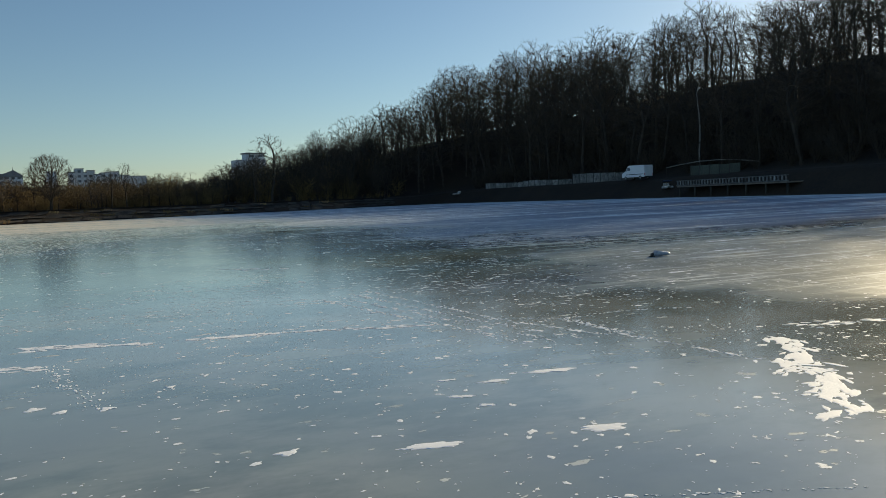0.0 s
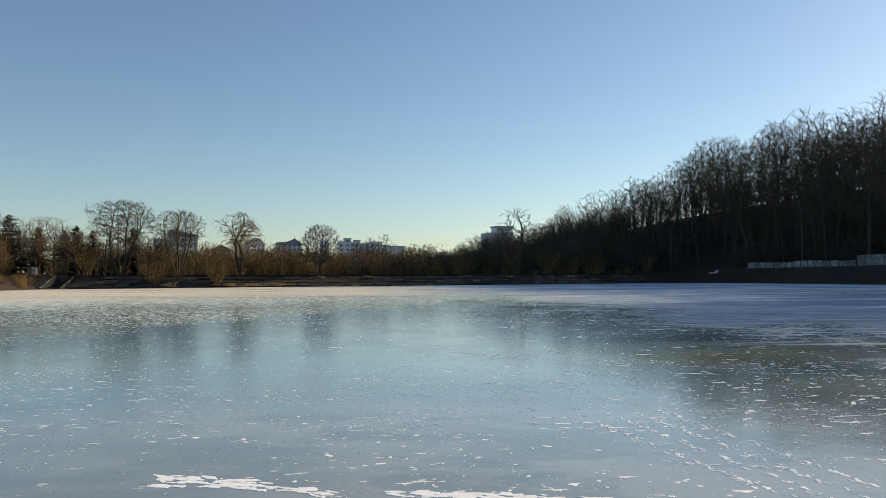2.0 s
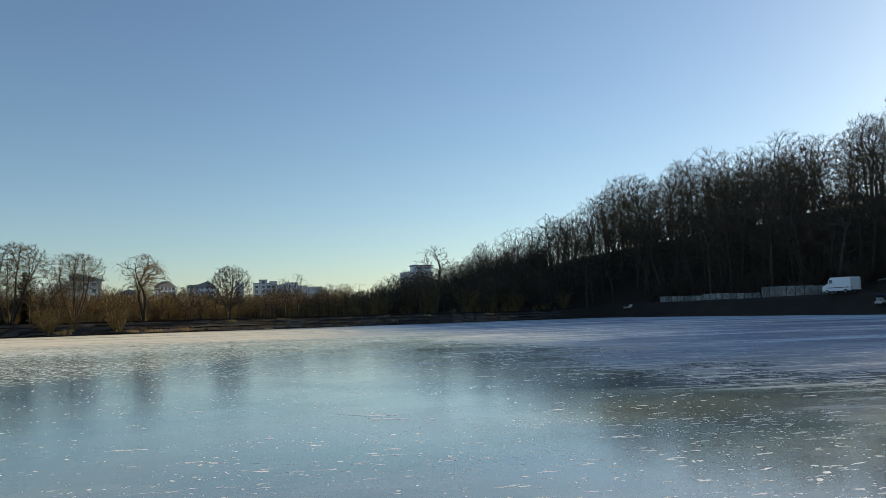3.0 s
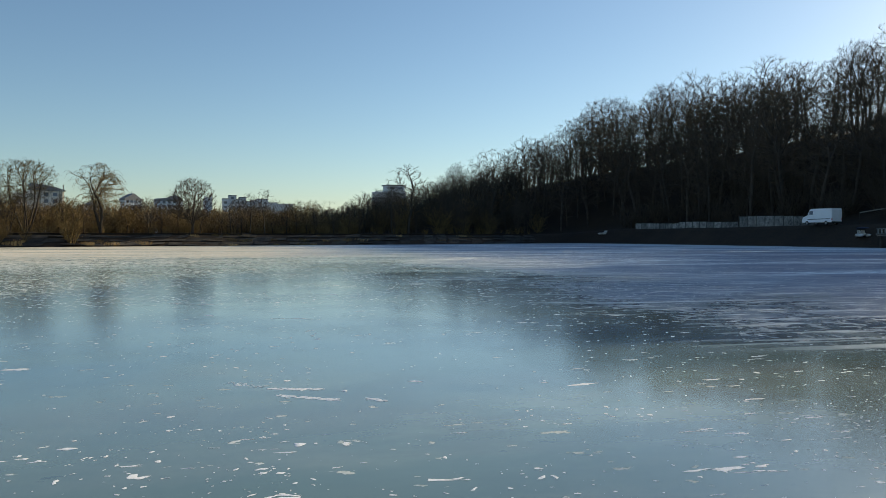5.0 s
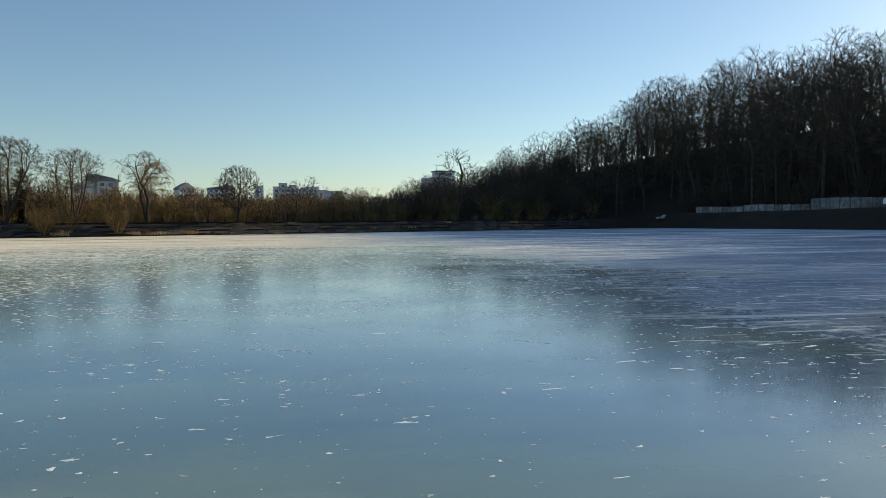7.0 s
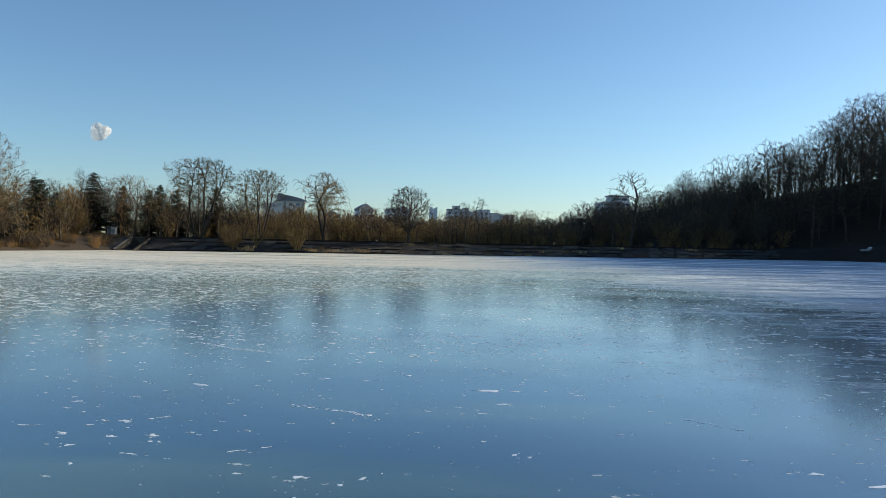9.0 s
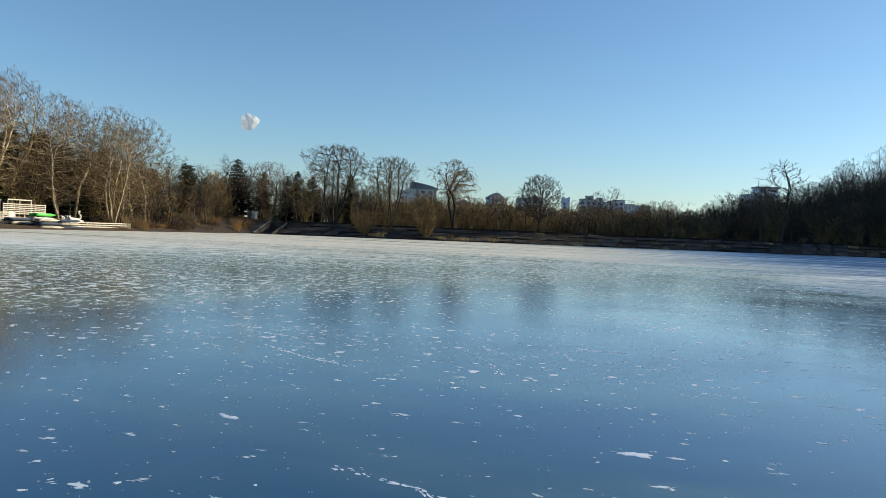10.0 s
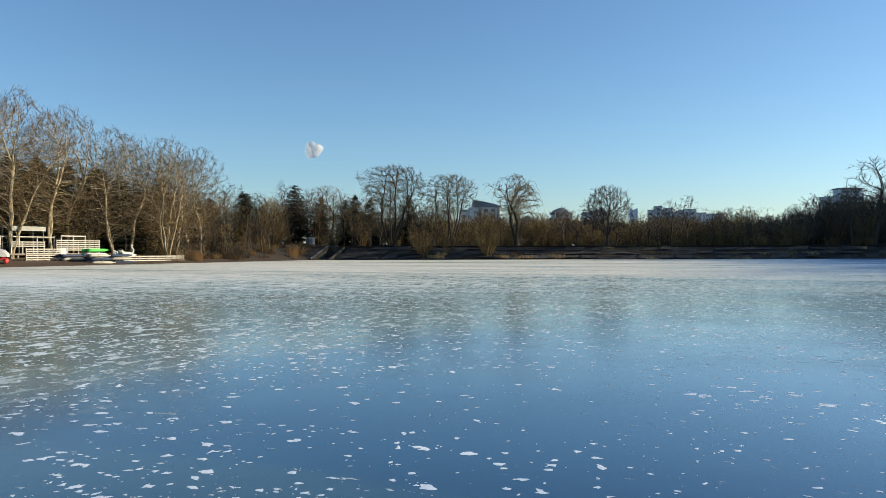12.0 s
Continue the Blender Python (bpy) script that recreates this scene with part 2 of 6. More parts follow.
    # eastern ice: the hill's shade and mirrored sky painted in as deep blue
    base = blend(calc("MULTIPLY", ranged(wander_x, 9.0, 18.0), ranged(wander_y, -13.0, -5.0, 0.0, 0.85)), base, (0.018, 0.078, 0.2))
    colour = blend(frost, base, blend(dusty_sunlit, (0.8, 0.86, 0.885), (0.76, 0.7, 0.595)))
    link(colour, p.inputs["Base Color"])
    rough_ice = ranged(noise_at(0.35, 6, 0.65), 0.3, 0.75, *ICE_ROUGH)
    # wind-rippled on the eastern side
    rippled = calc("MULTIPLY", ranged(wander_x, 8.0, 17.0), ranged(wander_y, -14.0, -6.0))
    rough_ice = calc("ADD", rough_ice, calc("MAXIMUM", calc("MULTIPLY", rippled, 0.24), calc("MULTIPLY", east, 0.28)))
    mix = n.new("ShaderNodeMix")
    link(frost, mix.inputs["Factor"])
    link(rough_ice, mix.inputs[2])
    mix.inputs[3].default_value = 0.75
    link(mix.outputs[0], p.inputs["Roughness"])
    link(ranged(calc("MAXIMUM", calc("MAXIMUM", frost, calc("MAXIMUM", calc("MULTIPLY", milky_sheen, 0.7), calc("MULTIPLY", east, 0.5))), calc("MULTIPLY", calc("MULTIPLY", cloudy, west), 0.55)), 0.0, 0.8, 0.5, 0.04), p.inputs["Specular IOR Level"])
    p.inputs["IOR"].default_value = 1.33
    # a thin glossy film where no frost lies
    link(ranged(calc("ADD", frost, calc("MAXIMUM", calc("MULTIPLY", milky_sheen, 0.6), calc("MULTIPLY", calc("MAXIMUM", rippled, east), 0.4))), 0.0, 0.5, 0.75, 0.0), p.inputs["Coat Weight"])
    p.inputs["Coat Roughness"].default_value, p.inputs["Coat IOR"].default_value = 0.14, 1.4
    b1, b2 = n.new("ShaderNodeBump"), n.new("ShaderNodeBump")
    b1.inputs["Strength"].default_value, b1.inputs["Distance"].default_value = 0.05, 0.02
    b2.inputs["Strength"].default_value, b2.inputs["Distance"].default_value = 0.35, 0.006
    link(noise_at(2.4, 5), b1.inputs["Height"])
    link(frost, b2.inputs["Height"])
    link(b1.outputs[0], b2.inputs["Normal"])
    link(b2.outputs[0], p.inputs["Normal"])
    return m


CLEAR_ICE, CLOUDY_ICE, ICE_ROUGH = (0.012, 0.064, 0.125), (0.225, 0.29, 0.215), (0.09, 0.23)
ICE = ice_material()
SNOW = material("crusted_snow", (0.83, 0.865, 0.91), (0.92, 0.945, 0.975), 0.7, 3, 40, 0.15, world_space=True)
# leaf litter with the hillside's shade put into its near-black colour
GROUND = material("shaded_leaf_litter", (0.007, 0.0042, 0.002), (0.034, 0.0195, 0.0085), 0.95, 0.15, 3.0, 0.6, world_space=True)
# russet litter in the west, its sunlit brightness painted in
gn, gl = GROUND.node_tree.nodes, GROUND.node_tree.links.new
place, axes, under, sunlit_leafy, tone = (gn.new(k) for k in ("ShaderNodeNewGeometry", "ShaderNodeSeparateXYZ", "ShaderNodeMapRange", "ShaderNodeMix", "ShaderNodeTexNoise"))
gl(place.outputs["Position"], axes.inputs[0])
gl(place.outputs["Position"], tone.inputs["Vector"])
tone.inputs["Scale"].default_value, tone.inputs["Detail"].default_value = 1.7, 6
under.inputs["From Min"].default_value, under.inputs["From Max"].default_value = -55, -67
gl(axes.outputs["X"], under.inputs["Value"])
spread = gn.new("ShaderNodeMath")
spread.operation = "MULTIPLY"
gl(under.outputs[0], spread.inputs[0])
gl(tone.outputs["Fac"], spread.inputs[1])
# the bright tint ends northwards, so the shade there is painted too
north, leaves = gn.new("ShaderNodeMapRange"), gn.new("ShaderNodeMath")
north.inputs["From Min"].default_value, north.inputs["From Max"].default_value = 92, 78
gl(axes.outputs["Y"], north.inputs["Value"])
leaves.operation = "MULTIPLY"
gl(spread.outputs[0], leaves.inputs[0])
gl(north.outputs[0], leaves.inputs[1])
sunlit_leafy.data_type = "RGBA"
gl(leaves.outputs[0], sunlit_leafy.inputs["Factor"])
gl(gn["Principled BSDF"].inputs["Base Color"].links[0].from_socket, sunlit_leafy.inputs[6])
sunlit_leafy.inputs[7].default_value = (0.22, 0.12, 0.045, 1)
gl(sunlit_leafy.outputs[2], gn["Principled BSDF"].inputs["Base Color"])
CONCRETE = material("weathered_concrete", (0.03, 0.028, 0.025), (0.105, 0.098, 0.087), 0.9, 0.5, 9, 0.4, vary=0.3, world_space=True)
DARKSTONE = material("mossy_stone", (0.025, 0.023, 0.018), (0.07, 0.06, 0.045), 0.95, 0.8, 8, 0.5, world_space=True)
BARK = material("dark_bark", (0.03, 0.024, 0.018), (0.09, 0.071, 0.054), 0.95, 1.5, 20, 0.5, vary=0.3)
TWIG = material("dark_twigs", (0.04, 0.03, 0.02), (0.1, 0.074, 0.05), 0.95, 1.0, 9, 0, vary=0.3)
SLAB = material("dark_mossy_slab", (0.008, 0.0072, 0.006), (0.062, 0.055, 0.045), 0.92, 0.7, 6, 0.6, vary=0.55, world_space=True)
PLANE_BARK = material("pale_plane_bark", (0.1, 0.072, 0.036), (0.5, 0.41, 0.255), 0.85, 1.2, 7, 0.4, vary=0.15)
PLANE_TWIG = material("tan_plane_twigs", (0.05, 0.033, 0.014), (0.2, 0.132, 0.055), 0.9, 1.0, 9, 0, vary=0.2)
BIRCH_BARK = material("white_birch_bark", (0.1, 0.095, 0.085), (0.42, 0.4, 0.37), 0.8, 2.0, 9, 0.3)
OCHRE_TWIG = material("ochre_twigs", (0.11, 0.07, 0.026), (0.26, 0.17, 0.065), 0.9, 1.0, 9, 0, vary=0.3)
# russet, with the gold of backlit twigs put into the colour
BROWN_TWIG = material("backlit_russet_twigs", (0.095, 0.063, 0.022), (0.27, 0.182, 0.07), 0.9, 1.0, 9, 0, vary=0.3)
RUSSET_TWIG = material("dry_leafed_twigs", (0.07, 0.036, 0.012), (0.23, 0.12, 0.042), 0.9, 1.0, 9, 0, vary=0.35)
OLIVE_TWIG = material("olive_twigs", (0.07, 0.052, 0.022), (0.17, 0.132, 0.06), 0.9, 1.0, 9, 0, vary=0.3)
NEEDLES = material("dark_needles", (0.014, 0.024, 0.012), (0.05, 0.068, 0.03), 0.8, 1.2, 12, 0, vary=0.25)
DRYLEAF = material("dry_leaves", (0.2, 0.11, 0.045), (0.38, 0.24, 0.1), 0.85, 2, 14, 0, vary=0.2)
REED = material("dry_reed", (0.4, 0.25, 0.1), (0.62, 0.42, 0.19), 0.85, 1.5, 10, 0, vary=0.2)
WHITE = material("white_paint", (0.2, 0.175, 0.135), (0.54, 0.5, 0.41), 0.6, 1.5, 9, 0.15, vary=0.22)
BOATWHITE = material("white_plastic", (0.3, 0.285, 0.25), (0.66, 0.64, 0.6), 0.4, 1.5, 14, 0.05)
WOOD = material("grey_planks", (0.14, 0.11, 0.085), (0.32, 0.26, 0.2), 0.85, 1.2, 14, 0.4, vary=0.25)
VANWHITE = material("white_car_paint", (0.76, 0.77, 0.78), (0.84, 0.85, 0.86), 0.35, 0.8, 9, 0.02)
RUBBER = material("black_rubber", (0.015, 0.015, 0.015), (0.035, 0.035, 0.035), 0.8, 3, 20, 0.1)
STEEL = material("dull_steel", (0.25, 0.25, 0.25), (0.42, 0.42, 0.42), 0.45, 2, 20, 0.1, metal=0.8)
PANEL = material("pale_wall_panel", (0.05, 0.049, 0.046), (0.3, 0.29, 0.265), 0.85, 1.2, 5, 0.2, vary=0.45, world_space=True)
GREENP = material("green_panel", (0.045, 0.055, 0.045), (0.11, 0.125, 0.1), 0.8, 0.6, 6, 0.2, vary=0.2)
# the haze of distance is mixed into these pale wall colours
HOUSE_GREY = material("hazy_grey_render", (0.56, 0.57, 0.58), (0.72, 0.73, 0.74), 0.9, 0.08, 1.2, 0.1, vary=0.08, world_space=True)
HOUSE_TAN = material("hazy_tan_render", (0.68, 0.63, 0.55), (0.82, 0.77, 0.69), 0.9, 0.08, 1.2, 0.1, world_space=True)
HOUSE_BLUE = material("hazy_blue_render", (0.58, 0.64, 0.7), (0.72, 0.77, 0.8), 0.9, 0.08, 1.2, 0.1, world_space=True)
ROOF = material("slate_roof", (0.17, 0.175, 0.185), (0.29, 0.295, 0.3), 0.8, 0.2, 3, 0.2, world_space=True)
GLASS = material("dark_window_glass", (0.1, 0.12, 0.15), (0.2, 0.23, 0.27), 0.15, 0.5, 3, 0, vary=0.4)
GREENBOAT = material("green_plastic", (0.06, 0.4, 0.05), (0.1, 0.55, 0.08), 0.4, 2, 10, 0.05)
RED = material("red_plastic", (0.5, 0.03, 0.03), (0.65, 0.06, 0.05), 0.4, 2, 10, 0.05)
YELLOW = material("yellow_plastic", (0.6, 0.42, 0.08), (0.75, 0.55, 0.14), 0.5, 2, 10, 0.05)
BLUEP = material("blue_plastic", (0.012, 0.02, 0.045), (0.03, 0.05, 0.095), 0.7, 2, 10, 0.05)
CANVAS = material("weathered_canvas", (0.25, 0.25, 0.21), (0.42, 0.41, 0.36), 0.9, 1, 12, 0.3)
CLOUD = material("cloud_white", (0.75, 0.75, 0.76), (0.9, 0.88, 0.86), 1.0, 0.02, 0.1, 0)
cn, cl = CLOUD.node_tree.nodes, CLOUD.node_tree.links.new
soft_lit, lit, clear, halves, veil = (cn.new(k) for k in ("ShaderNodeBsdfTranslucent", "ShaderNodeBsdfDiffuse", "ShaderNodeBsdfTransparent", "ShaderNodeMixShader", "ShaderNodeMixShader"))
for node in (soft_lit, lit):
    node.inputs["Color"].default_value = (0.95, 0.94, 0.93, 1)
halves.inputs[0].default_value, veil.inputs[0].default_value = 0.5, 0.16
cl(soft_lit.outputs[0], halves.inputs[1])
cl(lit.outputs[0], halves.inputs[2])
cl(clear.outputs[0], veil.inputs[1])
cl(halves.outputs[0], veil.inputs[2])
cl(veil.outputs[0], cn["Material Output"].inputs["Surface"])
BOTTLE = material("silvery_bottle", (0.2, 0.24, 0.3), (0.5, 0.55, 0.62), 0.25, 12, 60, 0.5)
DARKGAP = material("dark_cap", (0.02, 0.02, 0.022), (0.05, 0.05, 0.055), 0.6, 5, 30, 0.1)


# ---------------------------------------------------------------- mesh helpers
def mesh_of(name, verts, faces, mat, smooth=False):
    me = bpy.data.meshes.new(name)
    me.from_pydata([tuple(v) for v in verts], [], faces)
    me.materials.append(mat)
    if smooth:
        me.polygons.foreach_set("use_smooth", [True] * len(me.polygons))
    me.update()
    return me


def mesh_from(name, bm, mat, smooth=False):
    me = bpy.data.meshes.new(name)
    bm.to_mesh(me)
    bm.free()
    me.materials.append(mat)
    if smooth:
        me.polygons.foreach_set("use_smooth", [True] * len(me.polygons))
    return me


def part(name, data, mat, parent=None, label="", at=None, smooth=False):
    """One mesh object under a thing or a part; data is a bmesh or a ready mesh."""
    me = data if isinstance(data, bpy.types.Mesh) else mesh_from(name, data, mat, smooth)
    ob = new(name, me)
    if parent is not None:
        ob.parent = parent
    if at is not None:
        ob.matrix_basis = at
    if label:
        ob["label"] = label
    return ob


def box(bm, size, centre=(0, 0, 0), turn=0.0, bevel=0.0):
    m = Matrix.Translation(centre) @ Matrix.Rotation(turn, 4, "Z") @ Matrix.Diagonal((*size, 1))
    r = bmesh.ops.create_cube(bm, size=1, matrix=m)
    if bevel:
        edges = list({e for v in r["verts"] for e in v.link_edges})
        bmesh.ops.bevel(bm, geom=edges, offset=bevel, segments=2, affect="EDGES", profile=0.5)
    return bm


def boxes(*specs, bevel=0.0):
    bm = bmesh.new()
    for size, centre in specs:
        box(bm, size, centre, 0, bevel)
    return bm


def rod(bm, a, b, r0, r1=None, sides=8):
    a, b = Vector(a), Vector(b)
    d = b - a
    m = Matrix.Translation((a + b) / 2) @ d.to_track_quat("Z", "Y").to_matrix().to_4x4()
    bmesh.ops.create_cone(bm, cap_ends=True, segments=sides, radius1=r0, radius2=r0 if r1 is None else r1, depth=d.length, matrix=m)
    return bm


def loft(rings, closed=True):
    """A bmesh through rings of equally many points, its ends capped."""
    bm = bmesh.new()
    vs = [[bm.verts.new(p) for p in ring] for ring in rings]
    k = len(vs[0])
    for a, b in zip(vs, vs[1:]):
        for i in range(k):
            bm.faces.new((a[i], a[(i + 1) % k], b[(i + 1) % k], b[i]))
    if closed:
        bm.faces.new(vs[0][::-1])
        bm.faces.new(vs[-1])
    bmesh.ops.recalc_face_normals(bm, faces=bm.faces)
    return bm


def thing(name, at, label, category, group="", kind=""):
    ob = new(name)
    ob.empty_display_size = 0.2
    ob.matrix_basis = at
    return tagged(ob, label, category, group, kind)


# ---------------------------------------------------------------- terrain
SHORE = [(-62, -70), (-60, 10), (-58.5, 44), (-57.5, 70), (-56.5, 96.2), (-12, 116.2), (28, 134.2), (62, 150), (73, 150), (78, 130),
         (80, 90), (80.5, 66), (77, 45), (74, 20), (70, -20), (40, -75), (-30, -85)]


def shore_points(step=2.0):
    pts = []
    for (ax, ay), (bx, by) in zip(SHORE, SHORE[1:] + SHORE[:1]):
        k = max(1, int(math.hypot(bx - ax, by - ay) / step))
        pts += [(ax + (bx - ax) * i / k, ay + (by - ay) * i / k) for i in range(k)]
    return pts


SEGS = list(zip(SHORE, SHORE[1:] + SHORE[:1]))


def shore_distance(x, y):
    best, inside = 1e9, False
    for (ax, ay), (bx, by) in SEGS:
        dx, dy = bx - ax, by - ay
        t = max(0, min(1, ((x - ax) * dx + (y - ay) * dy) / (dx * dx + dy * dy)))
        best = min(best, math.hypot(x - ax - t * dx, y - ay - t * dy))
        if (ay > y) != (by > y) and x < ax + (y - ay) * dx / dy:
            inside = not inside
    return -best if inside else best


def lerp_table(table, x):
    if x <= table[0][0]:
        return table[0][1]
    for (a, u), (b, v) in zip(table, table[1:]):
        if x <= b:
            return u + (v - u) * (x - a) / (b - a)
    return table[-1][1]


def smooth(a, b, x):
    t = max(0.0, min(1.0, (x - a) / (b - a)))
    return t * t * (3 - 2 * t)


HILL = [(-180, 0), (6, 0), (10, 3.5), (15, 9.8), (20, 15.5), (25, 18), (30, 19.5), (37, 21), (45, 21.5), (58, 21), (68, 16), (78, 8), (90, 4), (120, 2), (180, 0)]
LEFT_BANK = [(0, 0), (1.5, 0.3), (5, 0.5), (12, 0.8), (25, 1.3), (60, 2.0)]
FAR_BANK = [(0, 0), (4.2, 1.95), (6, 2.15), (60, 2.6)]
RIGHT_BANK = [(0, 0), (1.6, 1.3), (3.0, 2.2), (4.0, 3.3), (12, 3.7), (60, 3.8)]


def terrain(x, y):
    s = shore_distance(x, y)
    if s <= 0:
        return max(-1.0, s * 0.5)
    az = math.degrees(math.atan2(x, y + 20))
    right, left = smooth(20, 27, az), 1 - smooth(-32, -27, az)
    z = lerp_table(FAR_BANK, s) * (1 - right) * (1 - left) + lerp_table(RIGHT_BANK, s) * right + lerp_table(LEFT_BANK, s) * left
    up = smooth(8, 47, s) * (1 - 0.5 * smooth(60, 170, s))
    z += lerp_table(HILL, az) * up
    u, v = (x + 56.5) * 0.9121 + (y - 96.2) * 0.41, -(x + 56.5) * 0.41 + (y - 96.2) * 0.9121
    if v < 4.7 and 0.0 < u - 0.5 * v < 2.7:      # the slipway's cut
        return min(z, -0.15)
    z += min(0.5, 0.02 * s) * (noise.noise((x * 0.06, y * 0.06, 3)) + 0.5 * noise.noise((x * 0.23, y * 0.23, 7)))
    return z * (1 - smooth(400, 900, s)) + 2.0 * smooth(400, 900, s)


def build_ground():
    pts = shore_points(1.3)
    n = len(pts)
    cx, cy = 5.0, 30.0
    offsets = [-1.2, -0.3, 0.0, 0.7, 1.6, 2.6, 3.4, 4.3, 5.4, 7, 9, 12, 15, 19, 24, 29, 35, 41, 48, 56, 66, 80, 100, 130, 180, 260, 420, 800, 1800, 4500]
    normals = []
    for i in range(n):
        a, b = pts[i - 3], pts[(i + 3) % n]
        t = Vector((b[0] - a[0], b[1] - a[1])).normalized()
        nv = Vector((t.y, -t.x))
        if nv.dot(Vector((pts[i][0] - cx, pts[i][1] - cy))) < 0:
            nv = -nv
        normals.append(nv)
    verts, faces = [], []
    for o in offsets:
        for (x, y), nv in zip(pts, normals):
            rad = Vector((x - cx, y - cy)).normalized()
            w = smooth(15, 120, o)
            d = (nv * (1 - w) + rad * w).normalized()
            px, py = x + d.x * o, y + d.y * o
            verts.append((px, py, -0.4 if o < -1 else -0.12 if o < 0 else 0.02 if o == 0 else terrain(px, py)))
    for k in range(len(offsets) - 1):
        for i in range(n):
            j = (i + 1) % n
            faces.append((k * n + i, k * n + j, (k + 1) * n + j, (k + 1) * n + i))
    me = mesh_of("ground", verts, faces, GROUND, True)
    return tagged(new("ground", me), "dark brown leaf-littered ground rising to a wooded hill", "ground", kind="structure")


def build_ice():
    bm = bmesh.new()
    vs = [bm.verts.new((x, y, 0)) for x, y in shore_points(6)]
    f = bm.faces.new(vs)
    bmesh.ops.triangulate(bm, faces=[f])
    bmesh.ops.recalc_face_normals(bm, faces=bm.faces)
    if bm.faces[:][0].normal.z < 0:
        bmesh.ops.reverse_faces(bm, faces=bm.faces)
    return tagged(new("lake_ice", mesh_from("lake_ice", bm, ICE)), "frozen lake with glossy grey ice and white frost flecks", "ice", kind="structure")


build_ground()
build_ice()

# ---------------------------------------------------------------- trees
def prisms(name, segs, mat, sides_of):
    """Tapered prisms for branch pieces (a, b, radius a, radius b, level), as one mesh."""
    verts, faces = [], []
    for a, b, ra, rb, lvl in segs:
        k = sides_of(lvl)
        d = (b - a).normalized()
        u = d.cross(Vector((0, 0, 1)) if abs(d.z) < 0.9 else Vector((1, 0, 0))).normalized()
        v = d.cross(u)
        s = len(verts)
        e = b + d * min(rb, 0.05)
        if rb == 0:
            verts += [a + u * ra, a - u * (ra * 0.5) + v * (ra * 0.87), a - u * (ra * 0.5) - v * (ra * 0.87), b]
            faces += [(s, s + 1, s + 3), (s + 1, s + 2, s + 3), (s + 2, s, s + 3)]
            continue
        for c, r in ((a, ra), (e, rb)):
            for i in range(k):
                w = 2 * math.pi * i / k
                verts.append(c + u * (math.cos(w) * r) + v * (math.sin(w) * r))
        for i in range(k):
            j = (i + 1) % k
            faces.append((s + i, s + j, s + k + j, s + k + i))
    me = bpy.data.meshes.new(name)
    me.from_pydata([tuple(v) for v in verts], [], faces)
    me.materials.append(mat)
    me.update()
    return me


def grow(rng, segs, p, d, length, r, lvl, P):
    """A wandering branch with its children; P holds a tuple of values for each level."""
    n = P["pieces"][lvl]
    step = length / n
    turn = rng.uniform(0, 6.28)
    for i in range(n):
        w = P["wander"][lvl]
        d = (d + Vector((rng.uniform(-w, w), rng.uniform(-w, w), rng.uniform(-w, w) + P["rise"][lvl]))).normalized()
        q = p + d * step
        ra, rb = r * (1 - (1 - P["taper"]) * i / n), r * (1 - (1 - P["taper"]) * (i + 1) / n)
        last = lvl + 1 == len(P["pieces"]) and i + 1 == n
        segs.append((p, q, max(ra, P["thin"]) * (1.35 if last else 1), 0 if last else max(rb, P["thin"]), lvl))
        f = (i + 1) / n
        if lvl + 1 < len(P["pieces"]) and f > P["bare"][lvl]:
            kids = P["kids"][lvl]
            kids = int(kids) + (rng.random() < kids - int(kids)) + (P.get("tips", 0) if lvl and i + 1 == n else 0)
            for k in range(kids):
                turn += 2.4 + rng.uniform(-0.4, 0.4)
                side = d.cross(Vector((0, 0, 1)) if abs(d.z) < 0.95 else Vector((1, 0, 0))).normalized()
                side = Matrix.Rotation(turn, 3, d) @ side
                ang = radians(rng.uniform(*P["angle"][lvl]))
                cd = (d * math.cos(ang) + side * math.sin(ang)).normalized()
                shape = P["shape"](f) if lvl == 0 else 1 - 0.45 * f
                cl = length * P["ratio"][lvl] * shape * rng.uniform(0.75, 1.2)
                grow(rng, segs, p + (q - p) * rng.random(), cd, cl, rb * P["thick"][lvl], lvl + 1, P)
        p = q
    return p


def tree_kind(name, seed, height, radius, P, bark, twig, label, category="tree", stems=1, lean=0.0, split=2, seeds=0):
    """A tree as an Empty with a trunk (trunk and main limbs) and a crown (branches and twigs)."""
    rng = random.Random(seed)
    segs = []
    for k in range(stems):
        w = rng.uniform(0, 6.28) if stems < 3 else 6.28 * k / stems + rng.uniform(-0.3, 0.3)
        sp = lean * rng.uniform(0.6, 1.2)
        d = Vector((math.cos(w) * sp, math.sin(w) * sp, 1)).normalized()
        off = Vector((math.cos(w), math.sin(w), 0)) * (0 if stems == 1 else radius * 1.2)
        grow(rng, segs, off + Vector((0, 0, -0.35)), d, height * (1 if k == 0 else rng.uniform(0.7, 1)), radius, 0, P)
    if stems == 1:
        a, b, ra, rb, _ = segs[0]
        segs.append((a, a + (b - a) * 0.35, ra * 1.45, ra * 1.0, 0))
    if seeds:
        tips = [s for s in segs if s[3] == 0]
        for s in rng.sample(tips, min(seeds, len(tips))):
            segs.append((s[1], s[1] - Vector((0, 0, 0.16)), 0.07, 0.06, s[4]))
    sides = lambda lvl: (8, 5, 3, 3, 3)[lvl]
    root = thing(name, pose(0, 0, -500), label, category)
    part("trunk", prisms("trunk", [s for s in segs if s[4] < split], bark, sides), bark, root)
    part("crown", prisms("crown", [s for s in segs if s[4] >= split], twig, sides), twig, root)
    root["top"] = max(s[1].z for s in segs)
    return root


